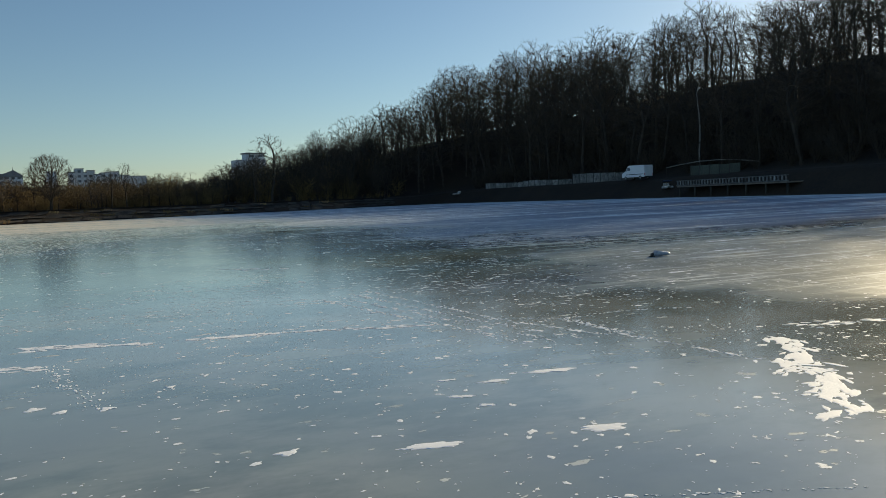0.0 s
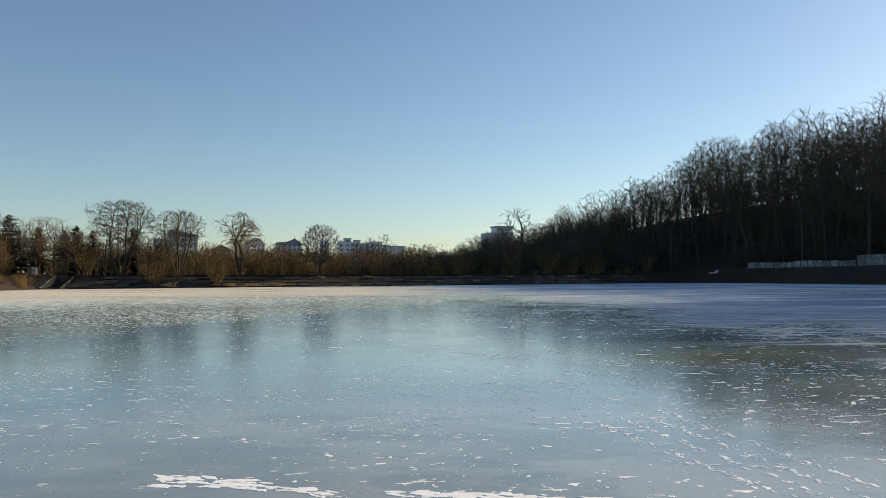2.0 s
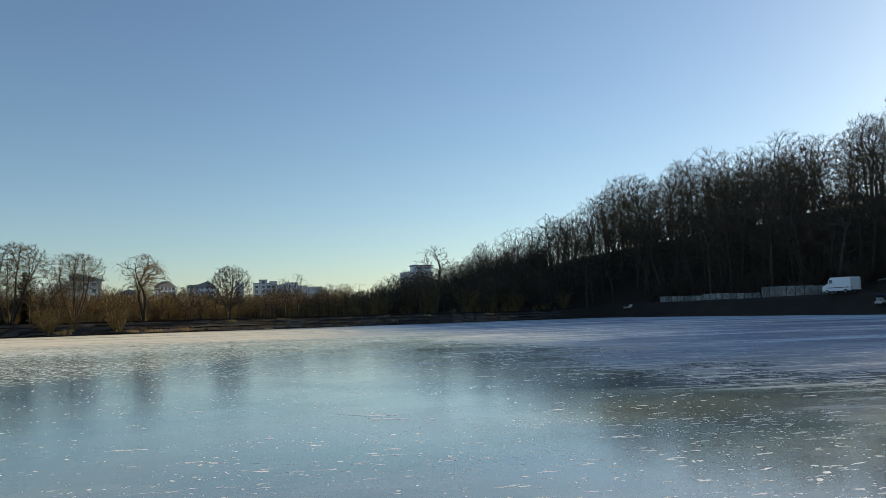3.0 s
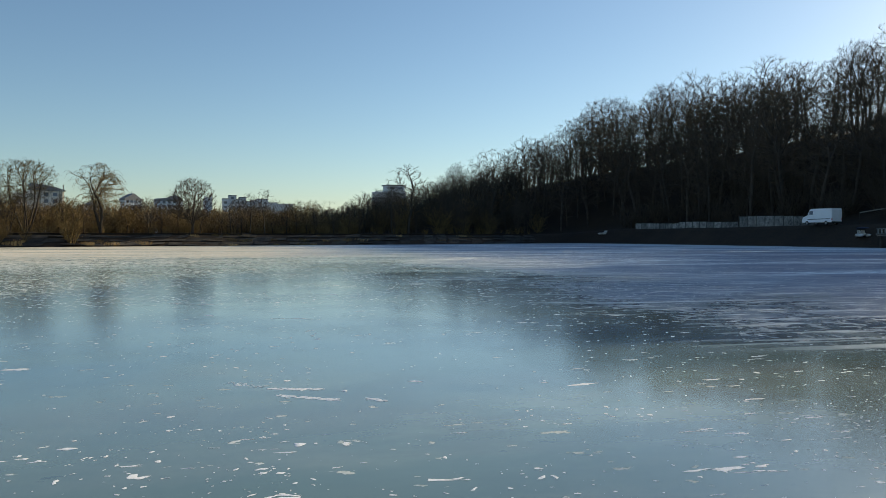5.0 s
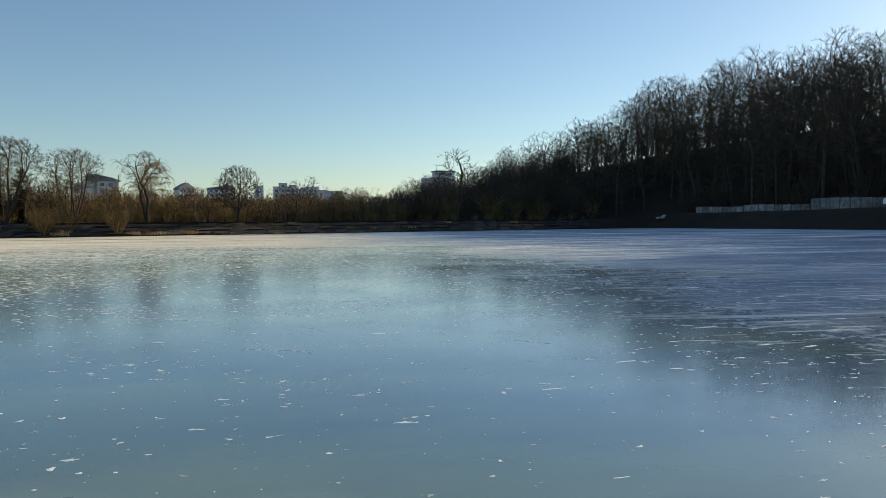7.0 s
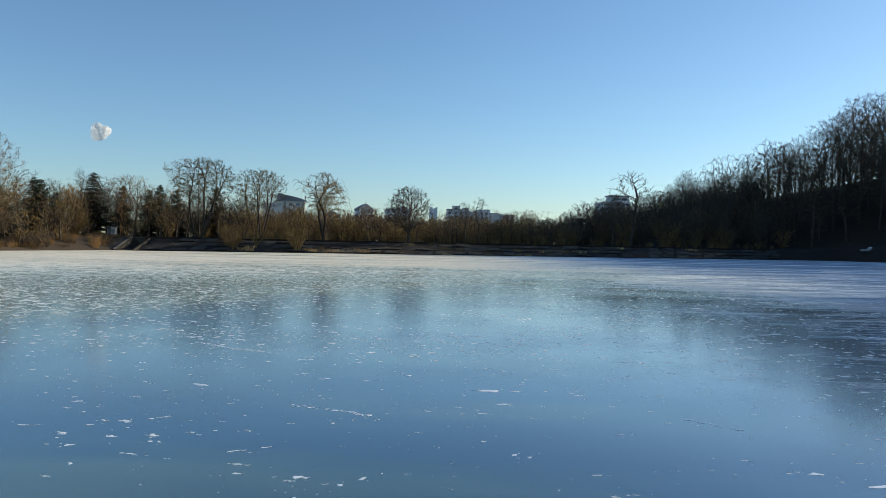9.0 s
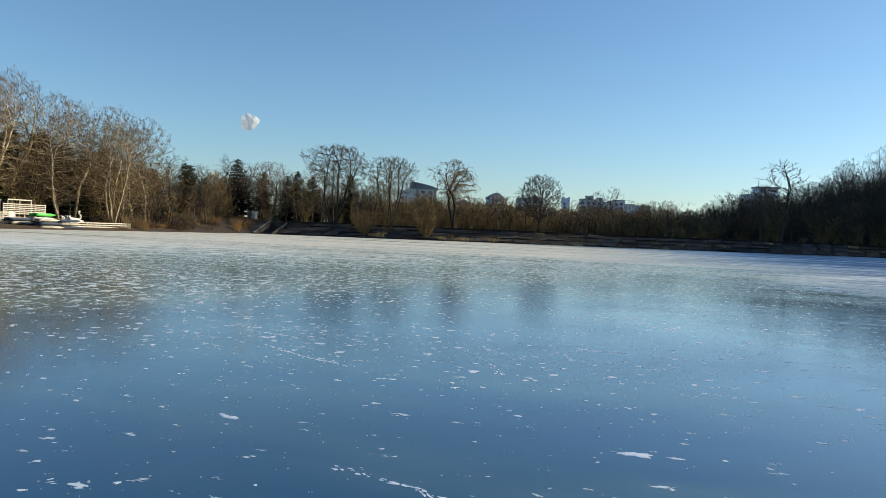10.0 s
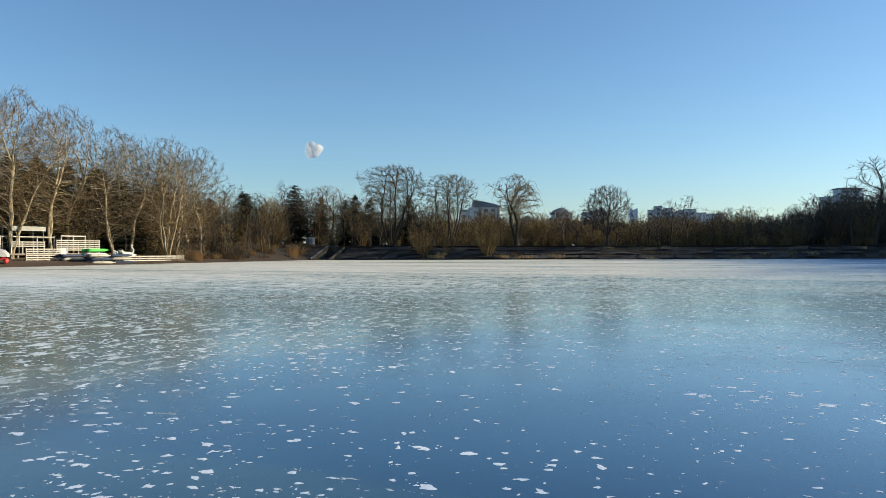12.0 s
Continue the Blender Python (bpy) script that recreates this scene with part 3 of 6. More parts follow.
def colonise(rng, nodes, parents, points, step, reach, kill, lift, rounds=90):
    """Branches grow step by step towards the free points of a crown until they have filled it."""
    pos = np.array([tuple(n) for n in nodes], dtype=float)
    par = list(parents)
    pts = np.array(points, dtype=float)
    kids = [0] * len(par)
    d = np.linalg.norm(pts[:, None, :] - pos[None, :, :], axis=2)
    near, dist = d.argmin(1), d.min(1)
    for _ in range(rounds):
        live = (dist < reach) & (dist > kill)
        if not live.any():
            break
        pulls = {}
        vec = (pts[live] - pos[near[live]]) / dist[live][:, None]
        for k, v in zip(near[live], vec):
            pulls[k] = pulls[k] + v if k in pulls else v
        fresh, owner = [], []
        for k, v in pulls.items():
            if kids[k] > 2:
                continue
            v = v / (np.linalg.norm(v) + 1e-6)
            if par[k] >= 0:
                back = pos[k] - pos[par[k]]
                v = v + 0.8 * back / (np.linalg.norm(back) + 1e-6)
            v = v + np.array((rng.uniform(-0.16, 0.16), rng.uniform(-0.16, 0.16), rng.uniform(-0.16, 0.16) + lift))
            fresh.append(pos[k] + step * v / np.linalg.norm(v))
            owner.append(k)
            kids[k] += 1
        if not fresh:
            break
        base = len(pos)
        fresh = np.array(fresh)
        pos = np.concatenate((pos, fresh))
        par += owner
        kids += [0] * len(owner)
        d = np.linalg.norm(pts[:, None, :] - fresh[None, :, :], axis=2)
        m = d.min(1)
        closer = m < dist
        near[closer] = base + d.argmin(1)[closer]
        dist[closer] = m[closer]
    return pos, par


def crown_tree(name, seed, P, bark, twig, label, category="tree"):
    """A tree whose limbs fill a crown: stems are (foot, lean, bend, height), limbs fan out of the stem tops."""
    rng = random.Random(seed)
    nodes, parents = [], []
    step = P["step"]
    for foot, lean, bend, high in P["stems"](rng):
        p = Vector(foot)
        d = Vector((lean[0], lean[1], 1)).normalized()
        prev = -1
        while p.z < high:
            nodes.append(p.copy())
            parents.append(prev)
            prev = len(nodes) - 1
            w = P["crook"]
            d = (d + Vector((bend[0] + rng.uniform(-w, w), bend[1] + rng.uniform(-w, w), rng.uniform(-w, w)))).normalized()
            p = p + d * step
        for k in range(P["limbs"]):
            w = 6.283 * (k + rng.uniform(0.2, 0.8)) / P["limbs"]
            tilt = radians(rng.uniform(*P["fan"]))
            e = (d * 0.4 + Vector((math.cos(w) * math.sin(tilt), math.sin(w) * math.sin(tilt), math.cos(tilt)))).normalized()
            q, last = nodes[prev].copy(), prev
            for i in range(int(P["limb"] * rng.uniform(0.7, 1.2) / step)):
                e = (e + Vector((rng.uniform(-0.1, 0.1), rng.uniform(-0.1, 0.1), rng.uniform(-0.1, 0.1) + 0.03))).normalized()
                q = q + e * step
                nodes.append(q.copy())
                parents.append(last)
                last = len(nodes) - 1
    points = []
    lo, hi = P["crown"]
    for i in range(P["points"]):
        f = rng.random()
        r = P["wide"] * P["profile"](f) * rng.random() ** 0.5 * rng.uniform(0.82, 1.1)
        w = rng.uniform(0, 6.283)
        # a lumpy outline: some sides reach further out than others
        r *= 1 + P["lumps"] * math.sin(3 * w + seed) * math.sin(5 * f + seed)
        points.append((r * math.cos(w), r * math.sin(w), lo + (hi - lo) * (f + rng.uniform(-0.03, 0.03))))
    pos, par = colonise(rng, nodes, parents, points, step, P["reach"], P["kill"], P["lift"])
    n = len(pos)
    load = np.zeros(n)
    kids = [[] for _ in range(n)]
    for k in range(n - 1, -1, -1):
        if not kids[k]:
            load[k] = 1
        if par[k] >= 0:
            load[par[k]] += load[k]
            kids[par[k]].append(k)
    thick = P["thin"] * load ** P["pipe"]
    vec = [Vector(p) for p in pos]
    segs, depth = [], [0] * n
    for k in range(n):
        if par[k] >= 0:
            depth[k] = depth[par[k]] + 1
    thinned = [len(kids[k]) == 1 and thick[k] < 0.035 and depth[k] % 2 == 1 for k in range(n)]
    for k in range(n):
        a = par[k]
        if a < 0 or thinned[k]:
            continue
        b = par[a] if thinned[a] else a
        r = min(thick[b], thick[k] * 1.6)
        segs.append((vec[b], vec[k], r, thick[k], 0 if thick[k] > 0.07 else 1 if thick[k] > P.get("barky", 0.03) else 2))
    for k in range(n):
        if par[k] < 0 and kids[k]:
            up = vec[kids[k][0]] - vec[k]
            segs.append((vec[k] - up * 0.6, vec[k] + up * 0.9, thick[k] * 1.5, thick[k], 0))
        elif par[k] >= 0 and thick[k] < P["twiggy"]:
            d = (vec[k] - vec[par[k]]).normalized()
            for j in range(P["twigs"] + (1 if not kids[k] else 0)):
                e = d * rng.uniform(0.5, 1.2) + Vector((rng.uniform(-1, 1), rng.uniform(-1, 1), rng.uniform(-0.35, 1)))
                e.z += P["lift"] * 1.5
                tip = vec[k] + e.normalized() * rng.uniform(0.5, 1.2) * P["twig"]
                segs.append((vec[k], tip, P["thin"] * 0.95, 0, 3))
                if P.get("seeds") and rng.random() < P["seeds"]:
                    segs.append((tip, tip - Vector((0, 0, 0.11)), 0.045, 0.04, 3))
    if P.get("droop"):
        for k in range(n):
            if par[k] >= 0 and thick[k] < 0.05 and rng.random() < P["droop"] * (1.0 if vec[k].x > -0.3 else 0.3) * (0.4 if vec[k].z > 10.2 else 1):
                for _ in range(3):
                    p, d = vec[k], Vector((rng.uniform(-1, 1), rng.uniform(-1, 1), 0.35)).normalized()
                    many = rng.randrange(3, 6)
                    for j in range(many):
                        q = p + d * rng.uniform(0.4, 0.7)
                        segs.append((p, q, 0.018, 0 if j == many - 1 else 0.015, 3))
                        p, d = q, (d + Vector((0, 0, -0.8))).normalized()
    sides = lambda lvl: (7, 4, 3, 3)[lvl]
    root = thing(name, pose(0, 0, -500), label, category)
    part("trunk", prisms("trunk", [s for s in segs if s[4] < 2], bark, sides), bark, root)
    part("crown", prisms("crown", [s for s in segs if s[4] >= 2], twig, sides), twig, root)
    root["top"] = max(s[1].z for s in segs)
    return root


dome = lambda f: math.sqrt(max(0.02, 1 - (2 * f - 1) ** 2))
umbrella = lambda f: math.sqrt(max(0.02, 1 - abs((f - 0.62) / (0.62 if f < 0.62 else 0.4)) ** 2.2))
egg = lambda f: math.sqrt(max(0.02, 1 - abs((f - 0.4) / (0.4 if f < 0.4 else 0.62)) ** 2.2))
FOREST = dict(step=0.42, stems=lambda q: [((0, 0, -0.35), (q.uniform(-0.1, 0.1), q.uniform(-0.1, 0.1)), (0, 0), q.uniform(5.5, 6.8))], crook=0.05, limbs=3, fan=(10, 42), limb=2.2,
              crown=(3.2, 12.2), wide=3.5, profile=umbrella, lumps=0.25, points=350, reach=3.2, kill=0.55, lift=0.3, thin=0.0155, pipe=0.5, twiggy=0.03, twigs=2, twig=0.75)
SMALL = dict(FOREST, step=0.26, stems=lambda q: [((0, 0, -0.2), (q.uniform(-0.15, 0.15), q.uniform(-0.15, 0.15)), (0, 0), q.uniform(1.8, 2.8))], crook=0.08, limb=1.0,
             crown=(1.6, 6.1), wide=1.9, points=165, reach=2.2, kill=0.36, thin=0.0155, pipe=0.5, twig=0.5)
ROUND = dict(step=0.36, stems=lambda q: [((0, 0, -0.35), (0.02, 0), (0, 0), 2.1)], crook=0.03, limbs=9, fan=(4, 66), limb=4.2,
             crown=(2.5, 10.6), wide=4.4, profile=dome, lumps=0.1, points=2300, reach=3.0, kill=0.45, lift=0.2, thin=0.017, pipe=0.45, twiggy=0.03, twigs=4, twig=0.8)
VASE = dict(step=0.4, stems=lambda q: [((q.uniform(-0.5, 0.5), q.uniform(-0.3, 0.3), -0.35), (lx, ly), (-lx * 0.022, -ly * 0.02), q.uniform(8.0, 10.5)) for lx, ly in ((-0.5, 0.05), (-0.16, 0.25), (0.06, -0.2), (0.32, 0.2), (0.6, 0.0))],
            crook=0.055, limbs=3, fan=(4, 30), limb=3.2, crown=(6.0, 13.8), wide=6.0, profile=umbrella, lumps=0.3, points=1500, reach=2.8, kill=0.5, lift=0.3,
            thin=0.017, pipe=0.475, twiggy=0.03, twigs=4, twig=0.8)
PLANE = dict(step=0.45, stems=lambda q: [((0, 0, -0.35), (lx, ly), (-0.12 * lx, -0.1 * ly), q.uniform(9.5, 12.5)) for lx, ly in ((q.uniform(-0.3, 0.3), q.uniform(-0.2, 0.2)), (q.uniform(-0.45, 0.45), q.uniform(-0.3, 0.3)))][:q.choice((1, 2))],
             crook=0.12, limbs=4, fan=(8, 48), limb=3.4, crown=(3.0, 18), wide=5.6, profile=egg, lumps=0.34, points=1250, reach=4.5, kill=0.6, lift=0.2, thin=0.014, pipe=0.505, twiggy=0.028, twigs=3, twig=0.9, seeds=0.1, barky=0.017)
WILLOW = dict(step=0.36, stems=lambda q: [((0, 0, -0.35), (-0.1, 0), (0.002, 0), 5.6), ((0.1, 0, -0.35), (0.02, 0.02), (-0.006, 0), 7.4)], crook=0.17, limbs=4, fan=(8, 72), limb=3.8,
              crown=(4.8, 12.6), wide=4.3, profile=dome, lumps=0.45, points=430, reach=3.2, kill=0.55, lift=0.14, thin=0.026, pipe=0.525, twiggy=0.05, twigs=2, twig=0.5, droop=0.8)
BUSH = dict(step=0.22, stems=lambda q: [((q.uniform(-0.3, 0.3), q.uniform(-0.3, 0.3), -0.2), (0.5 * math.cos(k * 1.05), 0.5 * math.sin(k * 1.05)), (0, 0), q.uniform(1.1, 1.9)) for k in range(6)], crook=0.09, limbs=3, fan=(5, 40), limb=1.1,
            crown=(0.7, 5.0), wide=1.75, profile=egg, lumps=0.3, points=850, reach=1.7, kill=0.27, lift=0.3, thin=0.013, pipe=0.46, twiggy=0.03, twigs=3, twig=0.5)
SAPLING = dict(step=0.4, stems=lambda q: [((0, 0, -0.35), (0.03, 0.02), (0, 0), 5.6)], crook=0.05, limbs=2, fan=(5, 25), limb=1.6,
               crown=(3.6, 10), wide=1.9, profile=umbrella, lumps=0.35, points=330, reach=3.0, kill=0.4, lift=0.18, thin=0.0155, pipe=0.46, twiggy=0.03, twigs=3, twig=0.55)
BIRCH = dict(FOREST, stems=lambda q: [((0, 0, -0.35), (0.05, 0), (0, 0), 12.5)], crown=(4.5, 15), wide=1.9, profile=egg, limbs=1, pipe=0.47)
SHRUB = dict(pieces=(5, 4, 1), wander=(0.1, 0.2, 0.25), rise=(0.03, 0.05, 0.03), taper=0.3, thin=0.014,
             bare=(0.12, 0.1, 0), kids=(2.0, 2.3), angle=((15, 45), (20, 55)), ratio=(0.55, 0.45), thick=(0.5, 0.5), shape=lambda f: 1.1 - 0.5 * f)


def conifer(name, seed, height, spread, label):
    """A spruce: straight trunk, whorls of drooping boughs, each a ragged fan of needle sprays."""
    rng = random.Random(seed)
    root = thing(name, pose(0, 0, -500), label, "tree")
    bm = bmesh.new()
    rod(bm, (0, 0, -0.35), (0, 0, height), height * 0.017, 0.015, 7)
    part("trunk", bm, BARK, root)
    verts, faces = [], []
    levels = int(height / 0.36)
    for b in range(levels * 9):
        f = ((b // 9) + rng.uniform(-0.9, 0.9)) / levels
        z = height * (0.05 + 0.95 * f)
        reach = max(0.14, spread * (1 - f) ** 0.72 * rng.uniform(0.65, 1.25))
        w = rng.uniform(0, 6.283)
        d = Vector((math.cos(w), math.sin(w), 0))
        side = Vector((-d.y, d.x, 0))
        m = max(2, int(reach / 0.45))
        for i in range(m):
            g = (i + 0.6) / m
            c = d * (reach * g) + Vector((0, 0, z - 0.3 * reach * g + 0.16 * reach * g * g))
            for sgn in (-1, 1):
                s = (0.16 + 0.2 * reach) * (1 - 0.75 * g) * rng.uniform(0.6, 1.2) + 0.08
                tip = c + side * (sgn * s) + d * (0.55 * s) + Vector((0, 0, -0.25 * s))
                n0 = len(verts)
                verts += [c - d * 0.2, c + d * 0.34, tip, c + Vector((0, 0, -0.16))]
                faces += [(n0, n0 + 1, n0 + 2), (n0, n0 + 2, n0 + 3), (n0 + 1, n0 + 3, n0 + 2)]
    part("crown", mesh_of("crown", verts, faces, NEEDLES), NEEDLES, root)
    root["top"] = height
    return root


forest_kinds = [crown_tree("forest_tree", 11 + k, FOREST, BARK, TWIG, "tall bare deciduous tree on the wooded hillside") for k in range(5)]
shrub_kinds = [tree_kind("shrub", 41 + k, 5.0, 0.04, SHRUB, BROWN_TWIG, BROWN_TWIG, "bare russet shrub with many thin stems", "shrub", stems=6, lean=0.45, split=1) for k in range(3)]
ochre_kinds = [tree_kind("shrub", 51 + k, 5.0, 0.045, SHRUB, OCHRE_TWIG, OCHRE_TWIG, "leafless ochre-twigged shrub on the bank", "shrub", stems=6, lean=0.5, split=1) for k in range(2)]
dark_kinds = [tree_kind("shrub", 61 + k, 5.0, 0.05, SHRUB, TWIG, TWIG, "dark leafless undergrowth shrub", "shrub", stems=6, lean=0.5, split=1) for k in range(3)]
SCRUB = dict(FOREST, step=0.6, points=130, kill=0.8, crown=(1.6, 12.2), limbs=3, limb=3.0, twigs=2, twig=1.0, thin=0.02, twiggy=0.04,
             stems=lambda q: [((0, 0, -0.35), (q.uniform(-0.15, 0.15), q.uniform(-0.15, 0.15)), (0, 0), q.uniform(2.5, 5))])
scrub_kinds = [crown_tree("scrub_tree", 31 + k, SCRUB, TWIG, TWIG, "dark leafless scrub tree") for k in range(3)]
BRUSH = dict(SHRUB, pieces=(4, 2, 1), kids=(1.8, 2.1), thin=0.028)
brush_kinds = [tree_kind("shrub", 65 + k, 5.0, 0.05, BRUSH, TWIG, TWIG, "leafless brush", "shrub", stems=6, lean=0.5, split=1) for k in range(3)]
park_kinds = [crown_tree("park_tree", 21 + k, FOREST, BARK, (BROWN_TWIG, OCHRE_TWIG)[k], "bare brown deciduous tree behind the landing") for k in range(2)]
small_kinds = [crown_tree("small_tree", 71 + k, SMALL, BARK, (BROWN_TWIG, TWIG, TWIG)[k], "slender bare tree in the thicket behind the bank") for k in range(3)]
plane_kinds = [crown_tree("plane_tree", 81 + k, PLANE, PLANE_BARK, PLANE_TWIG, "tall bare plane tree with pale sunlit bark") for k in range(3)]
vase_kinds = [crown_tree("spreading_tree", 91 + k, VASE, BARK, OLIVE_TWIG, "spreading bare tree with several dark trunks") for k in range(2)]
round_kind = crown_tree("round_tree", 101, ROUND, BARK, TWIG, "bare tree with a round broom-shaped crown on the bank")
willow_kind = crown_tree("weeping_willow", 111, WILLOW, BARK, BROWN_TWIG, "old weeping willow with drooping ochre twigs")
bush_kinds = [crown_tree("bush", 151 + k, BUSH, (OCHRE_TWIG, BROWN_TWIG)[k], (OCHRE_TWIG, BROWN_TWIG)[k], ("dense olive-ochre leafless bush at the foot of the bank", "dense russet leafless bush with pale stems on the bank")[k], "shrub") for k in range(2)]
sapling_kinds = [crown_tree("sapling", 121 + k, SAPLING, BARK, TWIG, "thin tall bare sapling on the bank") for k in range(2)]
birch_kind = crown_tree("birch_tree", 131, BIRCH, BIRCH_BARK, TWIG, "slim birch tree with a white trunk")
spruce_kinds = [conifer("spruce_tree", 141 + k, 12, 3.4 + 0.6 * k, "dark green spruce tree") for k in range(2)]
ALL_KINDS = bush_kinds + scrub_kinds + park_kinds + brush_kinds + forest_kinds + shrub_kinds + ochre_kinds + dark_kinds + small_kinds + plane_kinds + vase_kinds + sapling_kinds + spruce_kinds + [round_kind, willow_kind, birch_kind]
rng = random.Random(5)


def plant(kind, x, y, height, turn=None, width=1.0, group="", label="", z=None):
    """A copy of a kind of tree, scaled so that its top stands that high."""
    k = height / kind["top"]
    base = terrain(x, y) if z is None else z
    m = pose(x, y, base, 0, 0, rng.uniform(0, 360) if turn is None else turn) @ Matrix.Diagonal((k * width, k * width, k, 1))
    ob = copy_thing(kind, m)
    tagged(ob, label, "", group)
    return ob


# the single trees of the far bank
plant(round_kind, -14.5, 120.0, 10.6, 40, 1.0)
plant(willow_kind, -28.9, 115.6, 12.2, 0, 1.0)
plant(vase_kinds[0], -48.3, 108.8, 13.9, 0, 1.0)
plant(vase_kinds[1], -39.6, 112.8, 12.6, 20, 0.95)
plant(sapling_kinds[0], -4.7, 124.4, 8.2, 0, 1.1)
plant(sapling_kinds[1], -2.0, 125.6, 9.0, 90, 1.1)
plant(sapling_kinds[0], -8.0, 123.0, 6.0, 120, 1.1)
plant(sapling_kinds[1], 28.0, 140.0, 15.8, 30, 1.5)
plant(sapling_kinds[0], 24.3, 139.5, 11.0, 200, 1.2)
plant(birch_kind, -69.5, 108.3, 12.4, 10)
plant(birch_kind, 92.0, 74.5, 18.0, 60, label="slim leaning birch with a white trunk above the road")
for x, y, h, k in ((-77.8, 108.5, 11.0, 0), (-72.8, 102.8, 10.3, 1), (-70.3, 114, 11.2, 1), (-66.5, 117, 9.4, 0), (-60.2, 118.5, 9.8, 0), (-57.4, 119, 8.8, 1), (-50.6, 121, 9.5, 0),
                   (-82, 105, 9.5, 1), (-88, 99, 12, 0), (-92, 90, 13, 1), (-75.2, 111, 8.0, 1), (-63.6, 121, 9.0, 1)):
    plant(spruce_kinds[k], x, y, h, None, 1.35, "spruces")
plant(bush_kinds[0], -41.0, 104.4, 4.3, 0, 1.5)
plant(bush_kinds[1], -31.7, 108.6, 7.8, 0, 1.05)
plant(bush_kinds[0], -64.3, 97.2, 8.8, 50, 0.8)
plant(bush_kinds[0], -63.6, 97.6, 6.6, 150, 1.0)
plant(ochre_kinds[1], -63.9, 97.6, 7.0, 150, 1.1)
plant(ochre_kinds[0], -41.4, 104.7, 4.2, 100, 1.4)
plant(ochre_kinds[1], -32.1, 109.0, 6.2, 140, 1.2)
plant(ochre_kinds[1], -66.5, 95.5, 5.0, 80, 1.0)
plant(shrub_kinds[0], -37.8, 106.5, 2.2, 10, 1.3)
plant(shrub_kinds[1], -59.4, 97.4, 2.0, 10, 1.2)

# plane trees by the boat landing
for x, y, h, k, turn in ((-67, 53.0, 18.5, 0, 0), (-69.5, 60.3, 17.5, 1, 60), (-74, 66.5, 19.3, 2, 140), (-76.5, 77, 18.2, 0, 200), (-66.5, 75.6, 16.8, 1, 20),
                         (-63.0, 72.3, 13.5, 1, 120), (-67, 83.2, 16.0, 2, 290), (-71, 86.0, 15.0, 0, 100), (-80, 62, 20, 1, 250), (-84, 72, 18, 2, 30), (-82, 84, 16.5, 0, 330), (-75, 56, 18.5, 2, 70), (-72, 45, 19, 1, 170), (-68, 68, 14, 0, 77), (-71, 74, 16.5, 2, 222), (-69, 80, 15.5, 1, 310), (-74, 82, 16, 0, 15)):
    plant(plane_kinds[k], x, y, h, turn, 0.95, "plane trees by the landing")

for x, y, h, k in ((-82, 58, 12, 1), (-86, 63, 13, 0), (-83, 70, 12.5, 1), (-88, 74, 13.5, 1), (-84, 81, 12, 0), (-90, 86, 13, 1), (-80, 90, 10.5, 1), (-86, 53, 13, 1), (-92, 64, 14, 0), (-79, 65, 10.5, 0), (-80, 76, 10.5, 1), (-78, 83, 9.5, 0)):
    plant(spruce_kinds[k], x, y, h, None, 1.35, "spruces")
for x, y, h, k in ((-77.5, 58, 11.5, 0), (-79, 62.5, 12.5, 1), (-78, 67, 11.0, 1), (-79.5, 71.5, 12, 0), (-77.5, 75, 11.5, 1), (-78.5, 80, 11.0, 0), (-76.5, 86, 10.0, 1), (-79, 52, 12.5, 0), (-81, 48, 13, 1)):
    plant(spruce_kinds[k], x, y, h, None, 2.0, "spruces", "broad dark green conifer behind the plane trees")
for i in range(26):
    x = -76 + 1.25 * i + rng.uniform(-1, 1)
    plant(scrub_kinds[i % 3], x, 121 + 0.2 * (x + 60) + rng.uniform(-3, 8), rng.uniform(6.5, 9.0), None, 1.3, "park trees", "dark bare tree in the dense park behind the slipway")
# shrubs along the western corner of the shore
for i in range(40):
    y = rng.uniform(70, 99)
    x = -57.3 - rng.uniform(0.8, 13.0)
    plant((ochre_kinds + shrub_kinds + dark_kinds)[i % 8], x, y, rng.uniform(0.9, 3.0), None, 1.3, "shore shrubs", "low leafless shrub at the edge of the frozen lake")
for x, y, h, k in ((-78, 70, 12, 2), (-81, 78, 13, 3), (-79, 88, 12, 0), (-86, 66, 14, 1), (-88, 80, 13, 4), (-76, 94, 11, 2), (-83, 94, 12, 1), (-90, 58, 14, 0), (-78, 50, 13, 3), (-84, 46, 14, 2), (-94, 70, 14, 4), (-72, 92, 9, 3), (-75, 62, 10, 0), (-77, 72, 11, 1), (-73, 79, 9, 0), (-76, 85, 10, 1), (-70, 90, 8, 0), (-80, 54, 12, 1), (-73, 70, 9, 1), (-71, 64, 8, 0), (-66, 92, 7.5, 0)):
    plant(park_kinds[k % 2], x, y, h, None, 1.2, "park trees")
for x, y, h in ((-58.4, 96.6, 1.0), (-57.6, 97.6, 1.2), (-57.2, 98.8, 1.0), (-59.4, 96.0, 1.4), (-58.6, 98.4, 1.5)):
    plant(dark_kinds[0], x, y, h, None, 1.3, "shore shrubs", "low dark shrub beside the slipway wall")
for i in range(34):
    y = rng.uniform(74, 97)
    x = -58.2 - rng.random() ** 1.3 * 9
    if i % 3:
        plant(dark_kinds[i % 3], x, y, rng.uniform(0.9, 2.4), None, 1.4, "shore shrubs", "dark leafless shrub on the lake shore")
    else:
        plant(small_kinds[i % 2], x - 2, y, rng.uniform(4.0, 7.5), None, 1.0, "shore saplings", "young bare tree on the lake shore")
